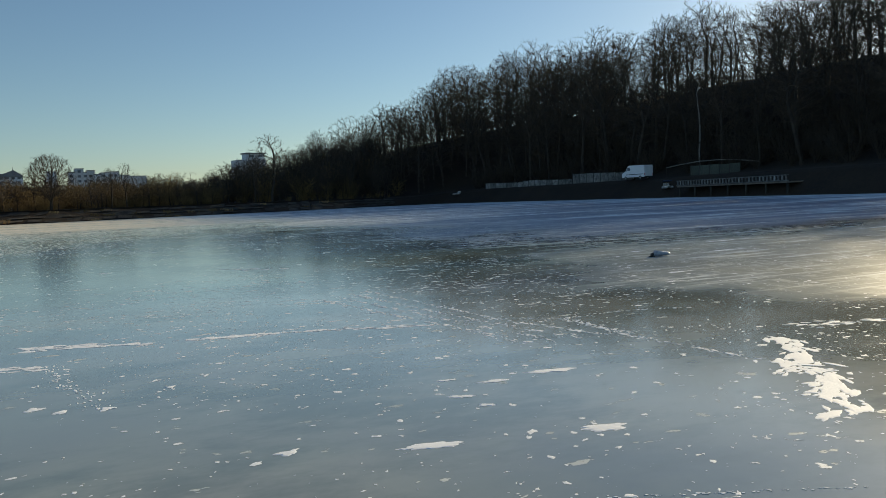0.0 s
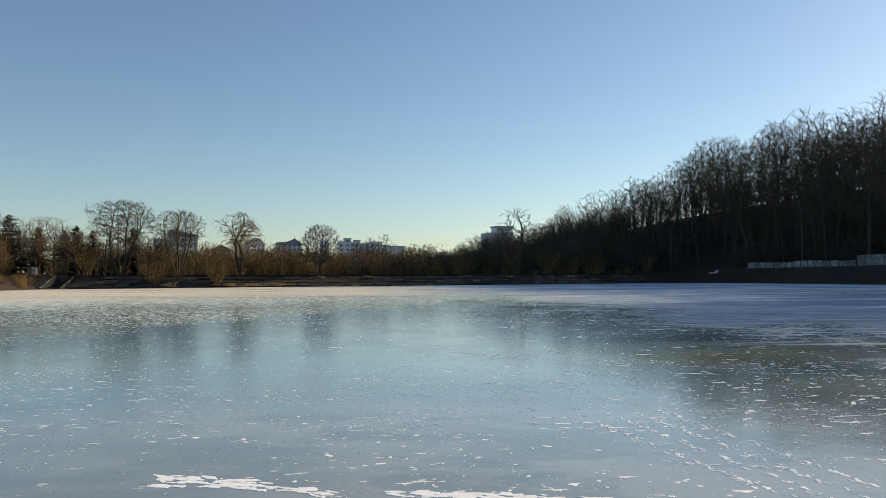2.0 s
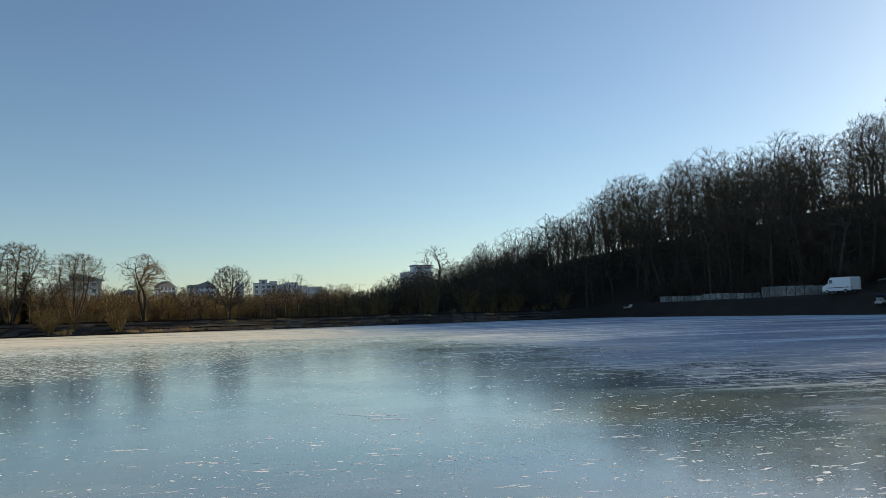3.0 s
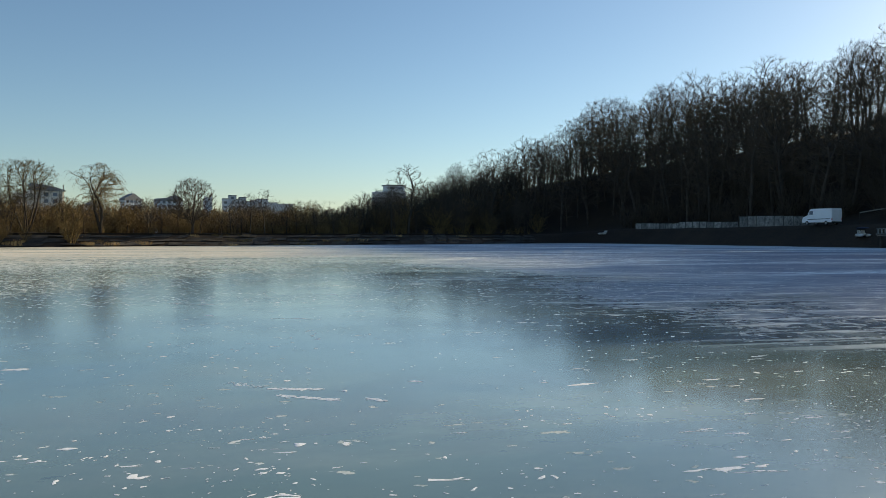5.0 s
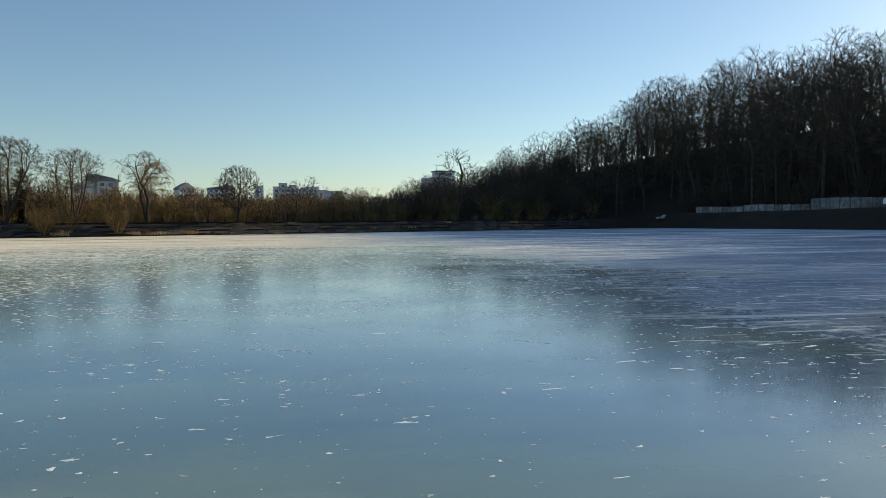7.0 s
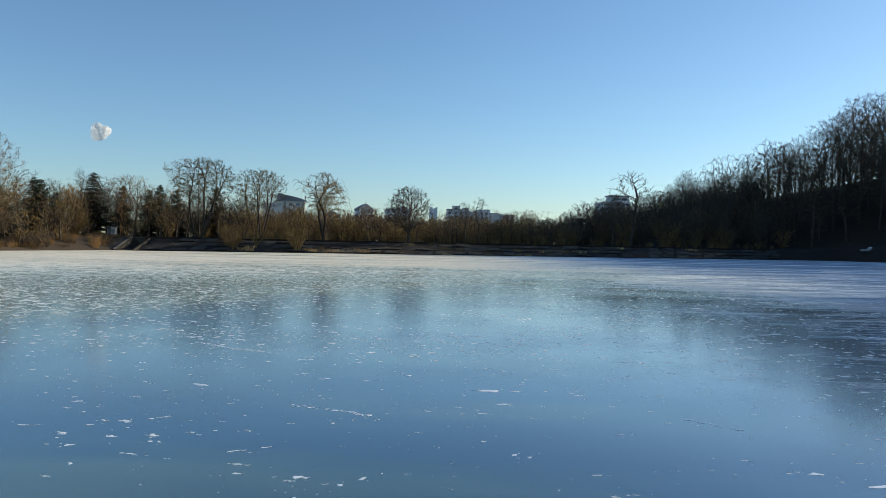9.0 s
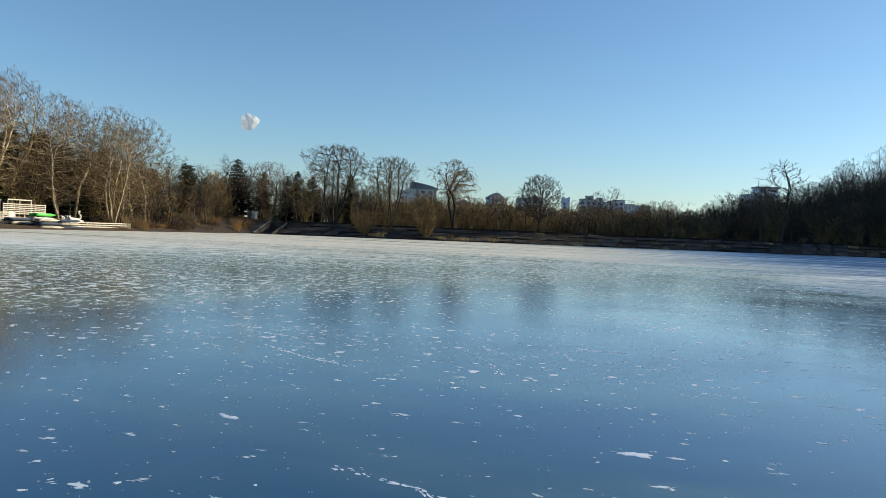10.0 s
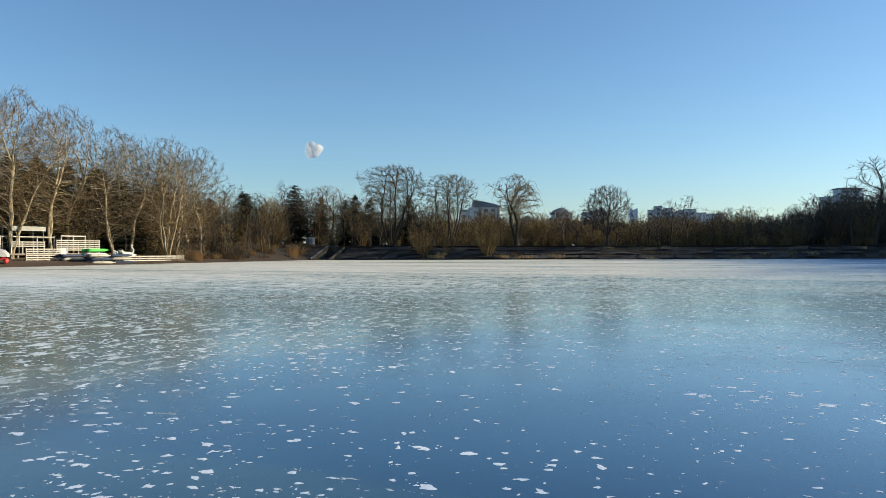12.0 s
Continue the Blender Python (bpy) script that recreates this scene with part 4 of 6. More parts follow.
# undergrowth behind the slipway
for i in range(22):
    x = rng.uniform(-68, -56)
    y = 98.5 + 0.35 * (x + 60) + rng.uniform(0, 9)
    if not -63 < x < -57.5:
        plant((dark_kinds + shrub_kinds)[i % 6], x, y, rng.uniform(1.2, 3.6), None, 1.3, "shore shrubs", "dark leafless shrub above the slipway")
# thickets behind the far bank
for i in range(250):
    x = rng.uniform(-58, 66)
    back = rng.uniform(6.5, 40)
    y = 121.5 + 0.45 * x + back * 1.1
    if i % 5 < 3:
        plant(small_kinds[rng.randrange(3)], x, y, rng.uniform(4.6, 7.6) + (2.0 if x > 15 else 0), None, rng.uniform(0.8, 1.15), "thicket trees")
    else:
        kind = (shrub_kinds + ochre_kinds)[rng.randrange(5)] if x < 25 else (dark_kinds + shrub_kinds)[rng.randrange(6)]
        plant(kind, x, y, rng.uniform(2.6, 5.2) + (2.0 if x > 15 else 0), None, rng.uniform(0.9, 1.4), "thicket shrubs")
for i in range(70):
    x = rng.uniform(-46, 16)
    y = 121.5 + 0.45 * x + rng.uniform(9, 32)
    plant((ochre_kinds + shrub_kinds)[i % 5], x, y, rng.uniform(3.6, 5.8), None, rng.uniform(1.1, 1.6), "thicket shrubs")
for i in range(90):
    x = rng.uniform(2, 68)
    plant(scrub_kinds[i % 3], x, 121.5 + 0.45 * x + rng.uniform(7, 24), rng.uniform(5.0, 7.0) + 2.2 * smooth(8, 40, x), None, rng.uniform(1.0, 1.4), "thicket trees", "dark bare scrub tree in the thicket above the bank")
for i in range(60):
    x = rng.uniform(-56, 10)
    plant((small_kinds[0], scrub_kinds[i % 3])[i % 2], x, 121.5 + 0.45 * x + rng.uniform(9, 34), rng.uniform(4.2, 6.4), None, rng.uniform(1.1, 1.5), "thicket trees", "brown bare scrub tree behind the bank")
# taller trees behind the slipway
for i in range(30):
    az, d = radians(-45 + 0.62 * i), rng.uniform(126, 152)
    x, y = 2.7 + d * math.sin(az), -4.5 + d * math.cos(az)
    if shore_distance(x, y) > 11:
        plant((forest_kinds + park_kinds)[i % 7], x, y, rng.uniform(8.5, 12.0), None, 1.2, "park trees", "bare deciduous tree in the lakeside park")
# the park behind the western corner
for i in range(110):
    x, y = rng.uniform(-110, -50), rng.uniform(40, 150)
    if shore_distance(x, y) < 9 or y > 125 + 0.3 * (x + 60) + 25:
        continue
    if i % 4 == 0:
        plant(forest_kinds[i % 5], x, y, rng.uniform(8, 11.5), None, 1.2, "park trees", "bare deciduous tree in the lakeside park")
    elif i % 4 == 1:
        plant(small_kinds[i % 3], x, y, rng.uniform(6, 9), group="park trees")
    elif i % 4 == 2:
        plant((shrub_kinds + dark_kinds)[i % 6], x, y, rng.uniform(3.5, 6), None, 1.3, "park shrubs")
    elif x < -76:
        plant(spruce_kinds[i % 2], x, y, rng.uniform(8, 12), None, 1.1, "spruces")


def far_woods(name, label, kinds, spots, seed, mat):
    """Many trees or shrubs too far off to tell apart, joined into one mesh."""
    q = random.Random(seed)
    vs, fs, starts, base, corners = [], [], [], 0, 0
    for x, y, h in spots:
        pool = kinds if h < (9.5 if name == "undergrowth" else 7.5) or kinds is forest_kinds else scrub_kinds
        kind = pool[q.randrange(len(pool))]
        k, w = h / kind["top"], q.uniform(0, 6.28)
        for child in kind.children:
            me = child.data
            co = np.empty(len(me.vertices) * 3)
            me.vertices.foreach_get("co", co)
            co = co.reshape(-1, 3) * k
            c, s = math.cos(w), math.sin(w)
            co = np.stack((co[:, 0] * c - co[:, 1] * s + x, co[:, 0] * s + co[:, 1] * c + y, co[:, 2] + terrain(x, y)), 1)
            idx, start = np.empty(len(me.loops), dtype=int), np.empty(len(me.polygons), dtype=int)
            me.loops.foreach_get("vertex_index", idx)
            me.polygons.foreach_get("loop_start", start)
            vs.append(co)
            fs.append(idx + base)
            starts.append(start + corners)
            base += len(co)
            corners += len(idx)
    co, loops, starts = np.concatenate(vs), np.concatenate(fs), np.concatenate(starts)
    me = bpy.data.meshes.new(name)
    me.vertices.add(len(co))
    me.vertices.foreach_set("co", co.ravel())
    me.loops.add(len(loops))
    me.loops.foreach_set("vertex_index", loops)
    me.polygons.add(len(starts))
    me.polygons.foreach_set("loop_start", starts)
    me.materials.append(mat)
    me.update(calc_edges=True)
    return tagged(new(name, me), label, "woodland", kind="stuff")


spots = []
for i in range(200):
    x = rng.uniform(-90, 84)
    spots.append((x, 121.5 + 0.45 * max(x, -60) + rng.uniform(42, 100), rng.uniform(4.5, 9.0) + (3.0 if x > 20 else 0)))
far_woods("far_thicket", "distant brown thicket of bare shrubs and small trees", brush_kinds + small_kinds[:1], spots, 6, TWIG)

HEDGE = dict(SHRUB, pieces=(3, 2, 1), kids=(1.7, 1.8), thin=0.034)
hedge_kinds = [tree_kind("shrub", 161 + k, 5.0, 0.05, HEDGE, TWIG, TWIG, "leafless hedge", "shrub", stems=7, lean=0.55, split=1) for k in range(3)]
ALL_KINDS += hedge_kinds
spots = []
for i in range(300):
    x = -62 + 132 * (i + rng.random()) / 300
    spots.append((x, 121.5 + 0.45 * x + rng.uniform(30, 44), rng.uniform(4.4, 6.4) + 0.8 * smooth(5, 30, x)))
# sunlight on the hedge's western half is put in as browner twigs
far_woods("far_hedge", "continuous brown leafless hedge behind the park trees", hedge_kinds, [p for p in spots if p[0] < 8], 36, BROWN_TWIG)
far_woods("far_hedge", "continuous dark leafless hedge at the foot of the hill", hedge_kinds, [p for p in spots if p[0] >= 8], 37, TWIG)
spots = []
for i in range(110):
    x = rng.uniform(-50, 62)
    spots.append((x, 121.5 + 0.45 * x + rng.uniform(6.5, 15), rng.uniform(1.0, 2.4)))
far_woods("bank_brush", "low leafless brush along the top of the bank", brush_kinds, spots, 26, BROWN_TWIG)

spots = []
while len(spots) < 150:
    x, y = rng.uniform(-125, -72), rng.uniform(30, 125)
    if shore_distance(x, y) > 16:
        spots.append((x, y, rng.uniform(6.5, 11.5)))
while len(spots) < 200:
    x, y = rng.uniform(-112, -46), rng.uniform(108, 152)
    if shore_distance(x, y) > 14:
        spots.append((x, y, rng.uniform(7.0, 11.0)))
far_woods("park_thicket", "dense dark bare thicket behind the plane trees", brush_kinds, spots[::2], 16, TWIG)
far_woods("park_thicket", "dense russet thicket with clinging dry leaves behind the plane trees", brush_kinds, spots[1::2], 17, RUSSET_TWIG)

# the wooded hill
count = 0
placed = []
crest = []
while count < 335:
    az = radians(rng.uniform(7, 66))
    far = rng.uniform(95, 300)
    x, y = math.sin(az) * far, -20 + math.cos(az) * far
    s = shore_distance(x, y)
    if not 11 < s < 72 or (s > 55 and rng.random() < 0.5):
        continue
    if any((x - a) ** 2 + (y - b) ** 2 < 13 for a, b in placed):
        continue
    east = smooth(34, 40, math.degrees(az))
    if east > 0.4 and s > 26 and rng.random() < 0.62:
        continue
    placed.append((x, y))
    count += 1
    low = 1 - smooth(9, 18, math.degrees(az))
    gap = smooth(8, 12, math.degrees(az)) * (1 - smooth(20, 24, math.degrees(az)))
    mid = smooth(17, 22, math.degrees(az)) * (1 - smooth(36, 42, math.degrees(az)))
    tall = (rng.uniform(14.0, 19.5) + 3.6 * mid + 1.6 * smooth(37, 43, math.degrees(az))) * (1 - 0.4 * low) * (1 - 0.2 * gap) * (1.05 + 0.2 * noise.noise((x * 0.07, y * 0.07, 4.4)))
    if s < 40 or len(placed) % 3 == 0:
        plant(forest_kinds[count % 5], x, y, tall, None, rng.uniform(0.85, 1.15), "trees of the wooded hill")
    else:
        crest.append((x, y, tall))
far_woods("crest_woods", "bare trees along the crest of the wooded hill", forest_kinds, crest, 18, TWIG)
spots = []
while len(spots) < 260:
    az = radians(rng.uniform(12, 60))
    far = rng.uniform(140, 270)
    x, y = math.sin(az) * far, -20 + math.cos(az) * far
    if 38 < shore_distance(x, y) < 58:
        spots.append((x, y, rng.uniform(4.0, 10.5) * (1 - 0.5 * smooth(35, 40, math.degrees(az)))))
while len(spots) < 310:
    az = radians(rng.uniform(8, 64))
    far = rng.uniform(95, 260)
    x, y = math.sin(az) * far, -20 + math.cos(az) * far
    if 11 < shore_distance(x, y) < 60:
        spots.append((x, y, rng.uniform(5.0, 11.0) * (1 - 0.45 * smooth(33, 39, math.degrees(az)))))
foot = []
while len(foot) < 190:
    az = radians(rng.uniform(24, 58))
    far = rng.uniform(90, 190)
    x, y = math.sin(az) * far, -20 + math.cos(az) * far
    if 9.5 < shore_distance(x, y) < 27:
        foot.append((x, y, rng.uniform(3.5, 7.5)))
far_woods("hill_foot_brush", "dark leafless brush at the foot of the wooded hill", hedge_kinds, foot, 38, TWIG)
far_woods("undergrowth", "dense dark leafless undergrowth covering the hillside", brush_kinds, spots, 8, TWIG)

# ---------------------------------------------------------------- snow on the ice
def snow_blob(verts, faces, cx, cy, rx, ry, turn, rng, k=9, high=0.004):
    """An irregular wind-crust patch: a thin rim, a raised shoulder and a middle."""
    s = len(verts)
    c, n = math.cos(turn), math.sin(turn)
    rag = [rng.uniform(0.6, 1.25) for _ in range(k)]
    for f, z in ((1.0, 0.0006), (0.8, high)):
        for i in range(k):
            w = 6.2832 * i / k
            x, y = rx * rag[i] * f * math.cos(w), ry * rag[i] * f * math.sin(w)
            verts.append((cx + x * c - y * n, cy + x * n + y * c, z))
    verts.append((cx, cy, high * 1.1))
    for i in range(k):
        j = (i + 1) % k
        faces += [(s + i, s + j, s + k + j, s + k + i), (s + k + i, s + k + j, s + 2 * k)]


def speck(verts, faces, cx, cy, rx, ry, turn, rng):
    """A ragged crumb of a few corners."""
    s, k = len(verts), 8
    c, n = math.cos(turn), math.sin(turn)
    for i in range(k):
        w = 6.2832 * (i + rng.uniform(-0.3, 0.3)) / k
        g = rng.uniform(0.3, 1.35)
        x, y = rx * g * math.cos(w), ry * g * math.sin(w)
        verts.append((cx + x * c - y * n, cy + x * n + y * c, 0.0007))
    verts.append((cx, cy, min(0.0024, 0.05 * rx + 0.001)))
    faces += [(s + i, s + (i + 1) % k, s + k) for i in range(k)]


def flake(verts, faces, cx, cy, rx, ry, turn, r):
    """A flat frozen flake with a torn outline of bays and spikes."""
    s, k, seed = len(verts), 16, r.uniform(0, 90)
    c, n = math.cos(turn), math.sin(turn)
    for i in range(k):
        w = 6.2832 * i / k
        g = 0.85 + 0.65 * noise.noise((1.1 * math.cos(w), 1.1 * math.sin(w), seed)) + r.uniform(-0.09, 0.09)
        g = max(0.3, g)
        x, y = rx * g * math.cos(w), ry * g * math.sin(w)
        verts.append((cx + x * c - y * n, cy + x * n + y * c, 0.0008))
    verts.append((cx, cy, 0.0018))
    faces += [(s + i, s + (i + 1) % k, s + k) for i in range(k)]


def snow_specks():
    """Wind-blown crumbs in drifts, and torn flakes with their own litter of crumbs round them."""
    r = random.Random(21)
    verts, faces = [], []
    # the far drifts
    for _ in range(24000):
        x, y = r.uniform(-45, 34), r.uniform(-16, 62)
        d = 1.5 * noise.noise((x * 0.2, y * 0.2, 9.7)) + 0.6 * noise.noise((x * 0.8, y * 0.8, 2.1)) - 0.022 * x + 0.016 * (y - 16)
        if d < r.uniform(-0.4, 0.8):
            continue
        size = (0.016 + 0.00018 * max(-50, y - 4)) * math.exp(min(1.1, r.gauss(0.2, 0.6))) * (0.45 if y < 5 else 1)
        turn = r.uniform(0, 3.14)
        for _ in range(r.randrange(1, 4)):
            speck(verts, faces, x, y, size * r.uniform(0.8, 2.8), size * r.uniform(0.4, 1.0), turn + r.uniform(-0.5, 0.5), r)
            x, y = x + r.gauss(0, 2.2 * size), y + r.gauss(0, 1.6 * size)
    # loose crumbs
    n = 0
    while n < 16000:
        x, y = r.uniform(-16, 20), r.uniform(-29.5, 34)
        d = 1.5 * noise.noise((x * 0.3, y * 0.3, 1.7)) + 0.9 * noise.noise((x * 1.1, y * 1.1, 5.1)) - 0.02 * max(0, x - 2) + (0.35 if y > -3 else 0)
        if d < r.uniform(-0.35, 0.9) or (-16 < y < -3 and r.random() < 0.45):
            continue
        n += 1
        size = (0.0068 if y < -15 else 0.0062 if y < -4 else 0.0068) * math.exp(min(1.6, r.gauss(0.25, 0.75)))
        long = r.uniform(1.3, 3.4) if -22 < y < -15 else r.uniform(0.9, 1.8)
        speck(verts, faces, x, y, size * long, size * r.uniform(0.7, 1.3), r.uniform(0, 3.14) if r.random() < 0.4 else r.gauss(0.1, 0.25), r)
    # frozen spray, thickest on the southern ice
    n = 0
    while n < 9000:
        x, y = r.uniform(-8, 14), r.uniform(-29, -13.5)
        if 1.2 * noise.noise((x * 0.5, y * 0.5, 2.9)) + 0.8 * noise.noise((x * 1.7, y * 1.7, 6.1)) < r.uniform(-0.3, 0.9):
            continue
        n += 1
        size = 0.006 * math.exp(max(-0.7, min(1.3, r.gauss(0.2, 0.6))))
        speck(verts, faces, x, y, size * r.uniform(1.0, 2.0), size * r.uniform(0.7, 1.2), r.uniform(0, 3.14), r)
    # torn flakes and their litter
    n = 0
    while n < 5200:
        x, y = r.uniform(-15, 15), r.uniform(-29, 24)
        d = noise.noise((x * 0.25, y * 0.25, 6.3)) + 0.8 * noise.noise((x * 0.9, y * 0.9, 3.3)) + (0.55 - 0.03 * x if y > -2.5 else 0)
        if d < r.uniform(-0.5, 0.7) or (-15 < y < -2.5 and r.random() < 0.6):
            continue
        n += 1
        size = (0.023 if y > -2.5 else 0.015) * math.exp(max(-0.8, min(0.8, r.gauss(0, 0.6))))
        turn = r.uniform(0, 3.14)
        flake(verts, faces, x, y, size * r.uniform(0.9, 1.7), size * r.uniform(0.6, 1.2), turn, r)
        if r.random() < 0.2:
            flake(verts, faces, x + r.uniform(-1.5, 1.5) * size, y + r.uniform(-1.5, 1.5) * size, size, size * 0.7, r.uniform(0, 3.14), r)
        for _ in range(r.randrange(0, 5)):
            e = size * r.uniform(0.12, 0.4)
            speck(verts, faces, x + r.gauss(0, 4 * size), y + r.gauss(0, 4 * size), e * r.uniform(1, 1.8), e, r.uniform(0, 3.14), r)
    # a denser field of rounded flakes on the northern clear ice
    n = 0
    while n < 3600:
        x, y = r.uniform(-13, 9), r.uniform(-1.5, 17)
        d = noise.noise((x * 0.35, y * 0.35, 7.7)) + 0.8 * noise.noise((x * 1.3, y * 1.3, 2.3)) - 0.05 * x
        if d < r.uniform(-0.5, 0.9):
            continue
        n += 1
        size = 0.0215 * math.exp(max(-0.9, min(0.6, r.gauss(0, 0.5))))
        flake(verts, faces, x, y, size * r.uniform(1.0, 1.8), size * r.uniform(0.7, 1.2), r.gauss(0.1, 0.5), r)
    # thin wind-drawn dashes
    for _ in range(2000):
        x, y = r.uniform(-9, 9), r.uniform(-21.5, -14.0)
        if noise.noise((x * 0.3, y * 0.5, 4.2)) < r.uniform(-0.4, 0.5):
            continue
        size = 0.009 * math.exp(min(1.2, r.gauss(0.1, 0.6)))
        for _ in range(r.randrange(1, 5)):
            speck(verts, faces, x, y, size * r.uniform(1.6, 5.0), size * r.uniform(0.5, 1.0), r.uniform(-0.25, 0.3), r)
            x, y = x + r.gauss(0, 5 * size), y + r.gauss(0, 1.2 * size)
    # dashes over the dark eastern ice
    for _ in range(5200):
        x, y = r.uniform(4.5, 42), r.uniform(-20, 36)
        if noise.noise((x * 0.16, y * 0.3, 8.8)) + 0.5 * noise.noise((x * 0.5, y * 0.9, 1.1)) < r.uniform(-0.5, 0.5):
            continue
        size = 0.014 * math.exp(min(1.1, r.gauss(0.1, 0.6))) * (1 + 0.02 * max(0, y + 10))
        speck(verts, faces, x, y, size * r.uniform(2.0, 6.5), size * r.uniform(0.5, 1.0), r.gauss(0.1, 0.15), r)
    return tagged(new("snow_crumbs", mesh_of("snow_crumbs", verts, faces, SNOW)), "scattered white snow crumbs frozen onto the ice", "snow", kind="stuff")


def snow_trail(points, width, density, r, label, spread=1.0):
    verts, faces = [], []
    for (ax, ay), (bx, by) in zip(points, points[1:]):
        L = math.hypot(bx - ax, by - ay)
        turn = math.atan2(by - ay, bx - ax)
        for _ in range(int(L * density)):
            f, o = r.random(), r.gauss(0, width * spread)
            x, y = ax + (bx - ax) * f - math.sin(turn) * o, ay + (by - ay) * f + math.cos(turn) * o
            w = width * r.uniform(0.35, 1.0)
            snow_blob(verts, faces, x, y, w * r.uniform(1.2, 2.6), w * r.uniform(0.5, 0.9), turn + r.uniform(-0.4, 0.4), r, 8, 0.0025)
    return tagged(new("snow_trail", mesh_of("snow_trail", verts, faces, SNOW)), label, "snow", kind="stuff")


snow_specks()
r = random.Random(33)
TRAIL = "broken line of crusted snow along a crack in the ice"
snow_trail([(-1.25, -20.78), (-0.5, -21.03)], 0.06, 60, r, TRAIL)
snow_trail([(-0.5, -21.03), (0.06, -21.24)], 0.045, 60, r, TRAIL)
snow_trail([(0.42, -21.24), (1.3, -21.42)], 0.05, 62, r, TRAIL)
snow_trail([(1.3, -21.42), (1.9, -21.55), (3.1, -22.0)], 0.036, 60, r, TRAIL)
snow_trail([(-2.6, -21.6), (-0.9, -22.0)], 0.05, 42, r, TRAIL, 1.3)
FOOT = "trail of small trampled snow crumbs on the ice"
snow_trail([(-0.85, -21.9), (-0.75, -22.7), (-0.5, -23.3), (-0.35, -23.9)], 0.018, 34, r, FOOT, 2.6)
for k in range(4):
    o = 0.28 * k
    snow_trail([(2.5 + o, -18.9 + 0.2 * k), (2.9 + o, -20.9), (3.25 + 0.8 * o, -22.3), (3.5 + o, -23.6)], 0.027, 24, r, FOOT, 1.1)
snow_trail([(4.5, -22.5), (4.53, -23.1), (4.6, -23.7)], 0.022, 40, r, FOOT, 1.4)
snow_trail([(3.4, -21.9), (4.1, -22.15), (4.5, -22.5)], 0.016, 34, r, FOOT, 1.6)
snow_trail([(4.5, -22.5), (5.3, -22.4), (6.2, -22.7)], 0.016, 30, r, FOOT, 1.6)
snow_trail([(2.7, -20.6), (3.5, -20.9)], 0.025, 24, r, TRAIL)
snow_trail([(3.2, -27.5), (2.0, -27.0)], 0.008, 40, r, FOOT)


BAND = "ragged band of white crusted snow on the ice"
snow_trail([(5.6, -24.65), (5.3, -25.15), (4.75, -25.5), (4.9, -25.8), (4.5, -26.15), (4.1, -26.65)], 0.062, 52, r, BAND, 1.15)
snow_trail([(4.5, -25.68), (5.05, -25.5)], 0.04, 60, r, BAND, 1.4)
snow_trail([(4.2, -26.2), (4.55, -26.1)], 0.045, 60, r, BAND, 1.2)
snow_trail([(4.6, -22.6), (4.5, -23.6), (4.68, -24.7), (4.8, -25.4)], 0.02, 46, r, TRAIL, 1.3)
HAIR = "dotted line of frost along a hair crack in the ice"
snow_trail([(-0.6, -1.8), (0.1, -2.3), (0.8, -2.6)], 0.02, 40, r, HAIR, 1.2)
snow_trail([(1.5, -0.8), (1.75, -1.2), (2.1, -1.85), (2.3, -2.3)], 0.014, 34, r, HAIR, 1.6)
snow_trail([(2.8, -0.25), (3.5, -0.1)], 0.022, 40, r, HAIR, 1.0)
snow_trail([(1.9, -5.65), (2.5, -5.8), (2.8, -6.1)], 0.016, 40, r, HAIR, 1.4)
CRUST = "short ragged strip of white snow crust on the ice"
snow_trail([(2.02, -12.17), (2.28, -12.24), (2.55, -12.28)], 0.028, 110, r, CRUST, 0.8)
snow_trail([(2.12, -12.5), (2.3, -12.62), (2.66, -12.8)], 0.028, 110, r, CRUST, 0.8)
snow_trail([(2.92, -12.8), (3.1, -12.96)], 0.026, 110, r, CRUST, 0.7)
snow_trail([(1.6, -11.75), (2.0, -12.1)], 0.012, 60, r, CRUST, 2.2)
snow_trail([(5.35, -5.6), (5.75, -5.95)], 0.012, 40, r, HAIR, 1.2)
snow_trail([(6.2, -24.3), (7.4, -24.6)], 0.05, 26, r, TRAIL, 1.6)


def snow_patch(x, y, rx, ry, turn, seed):
    """A larger crust patch: a few overlapping lobes in one mesh."""
    q = random.Random(seed)
    k = 28
    verts, faces = [], []
    for f, z in ((1.0, 0.0006), (0.85, 0.003)):
        for i in range(k):
            w = 6.2832 * i / k
            g = (0.8 + 0.5 * noise.noise((1.6 * math.cos(w), 1.6 * math.sin(w), seed * 3.7)) + 0.3 * noise.noise((4.5 * math.cos(w), 4.5 * math.sin(w), seed)))
            g = max(0.35, g) * (f if f == 1 else 0.8)
            px, py = rx * 1.25 * g * math.cos(w), ry * 1.5 * g * math.sin(w) + 0.25 * ry * math.cos(2 * w + seed)
            verts.append((px * math.cos(turn) - py * math.sin(turn), px * math.sin(turn) + py * math.cos(turn), z))
    verts.append((0, 0, 0.0045))
    for i in range(k):
        j = (i + 1) % k
        faces += [(i, j, k + j, k + i), (k + i, k + j, 2 * k)]
    ob = new("snow_patch", mesh_of("snow_patch", verts, faces, SNOW))
    ob.location = (x, y, 0)
    return tagged(ob, "flat ragged patch of white snow crust on the ice", "snow", "snow patches")


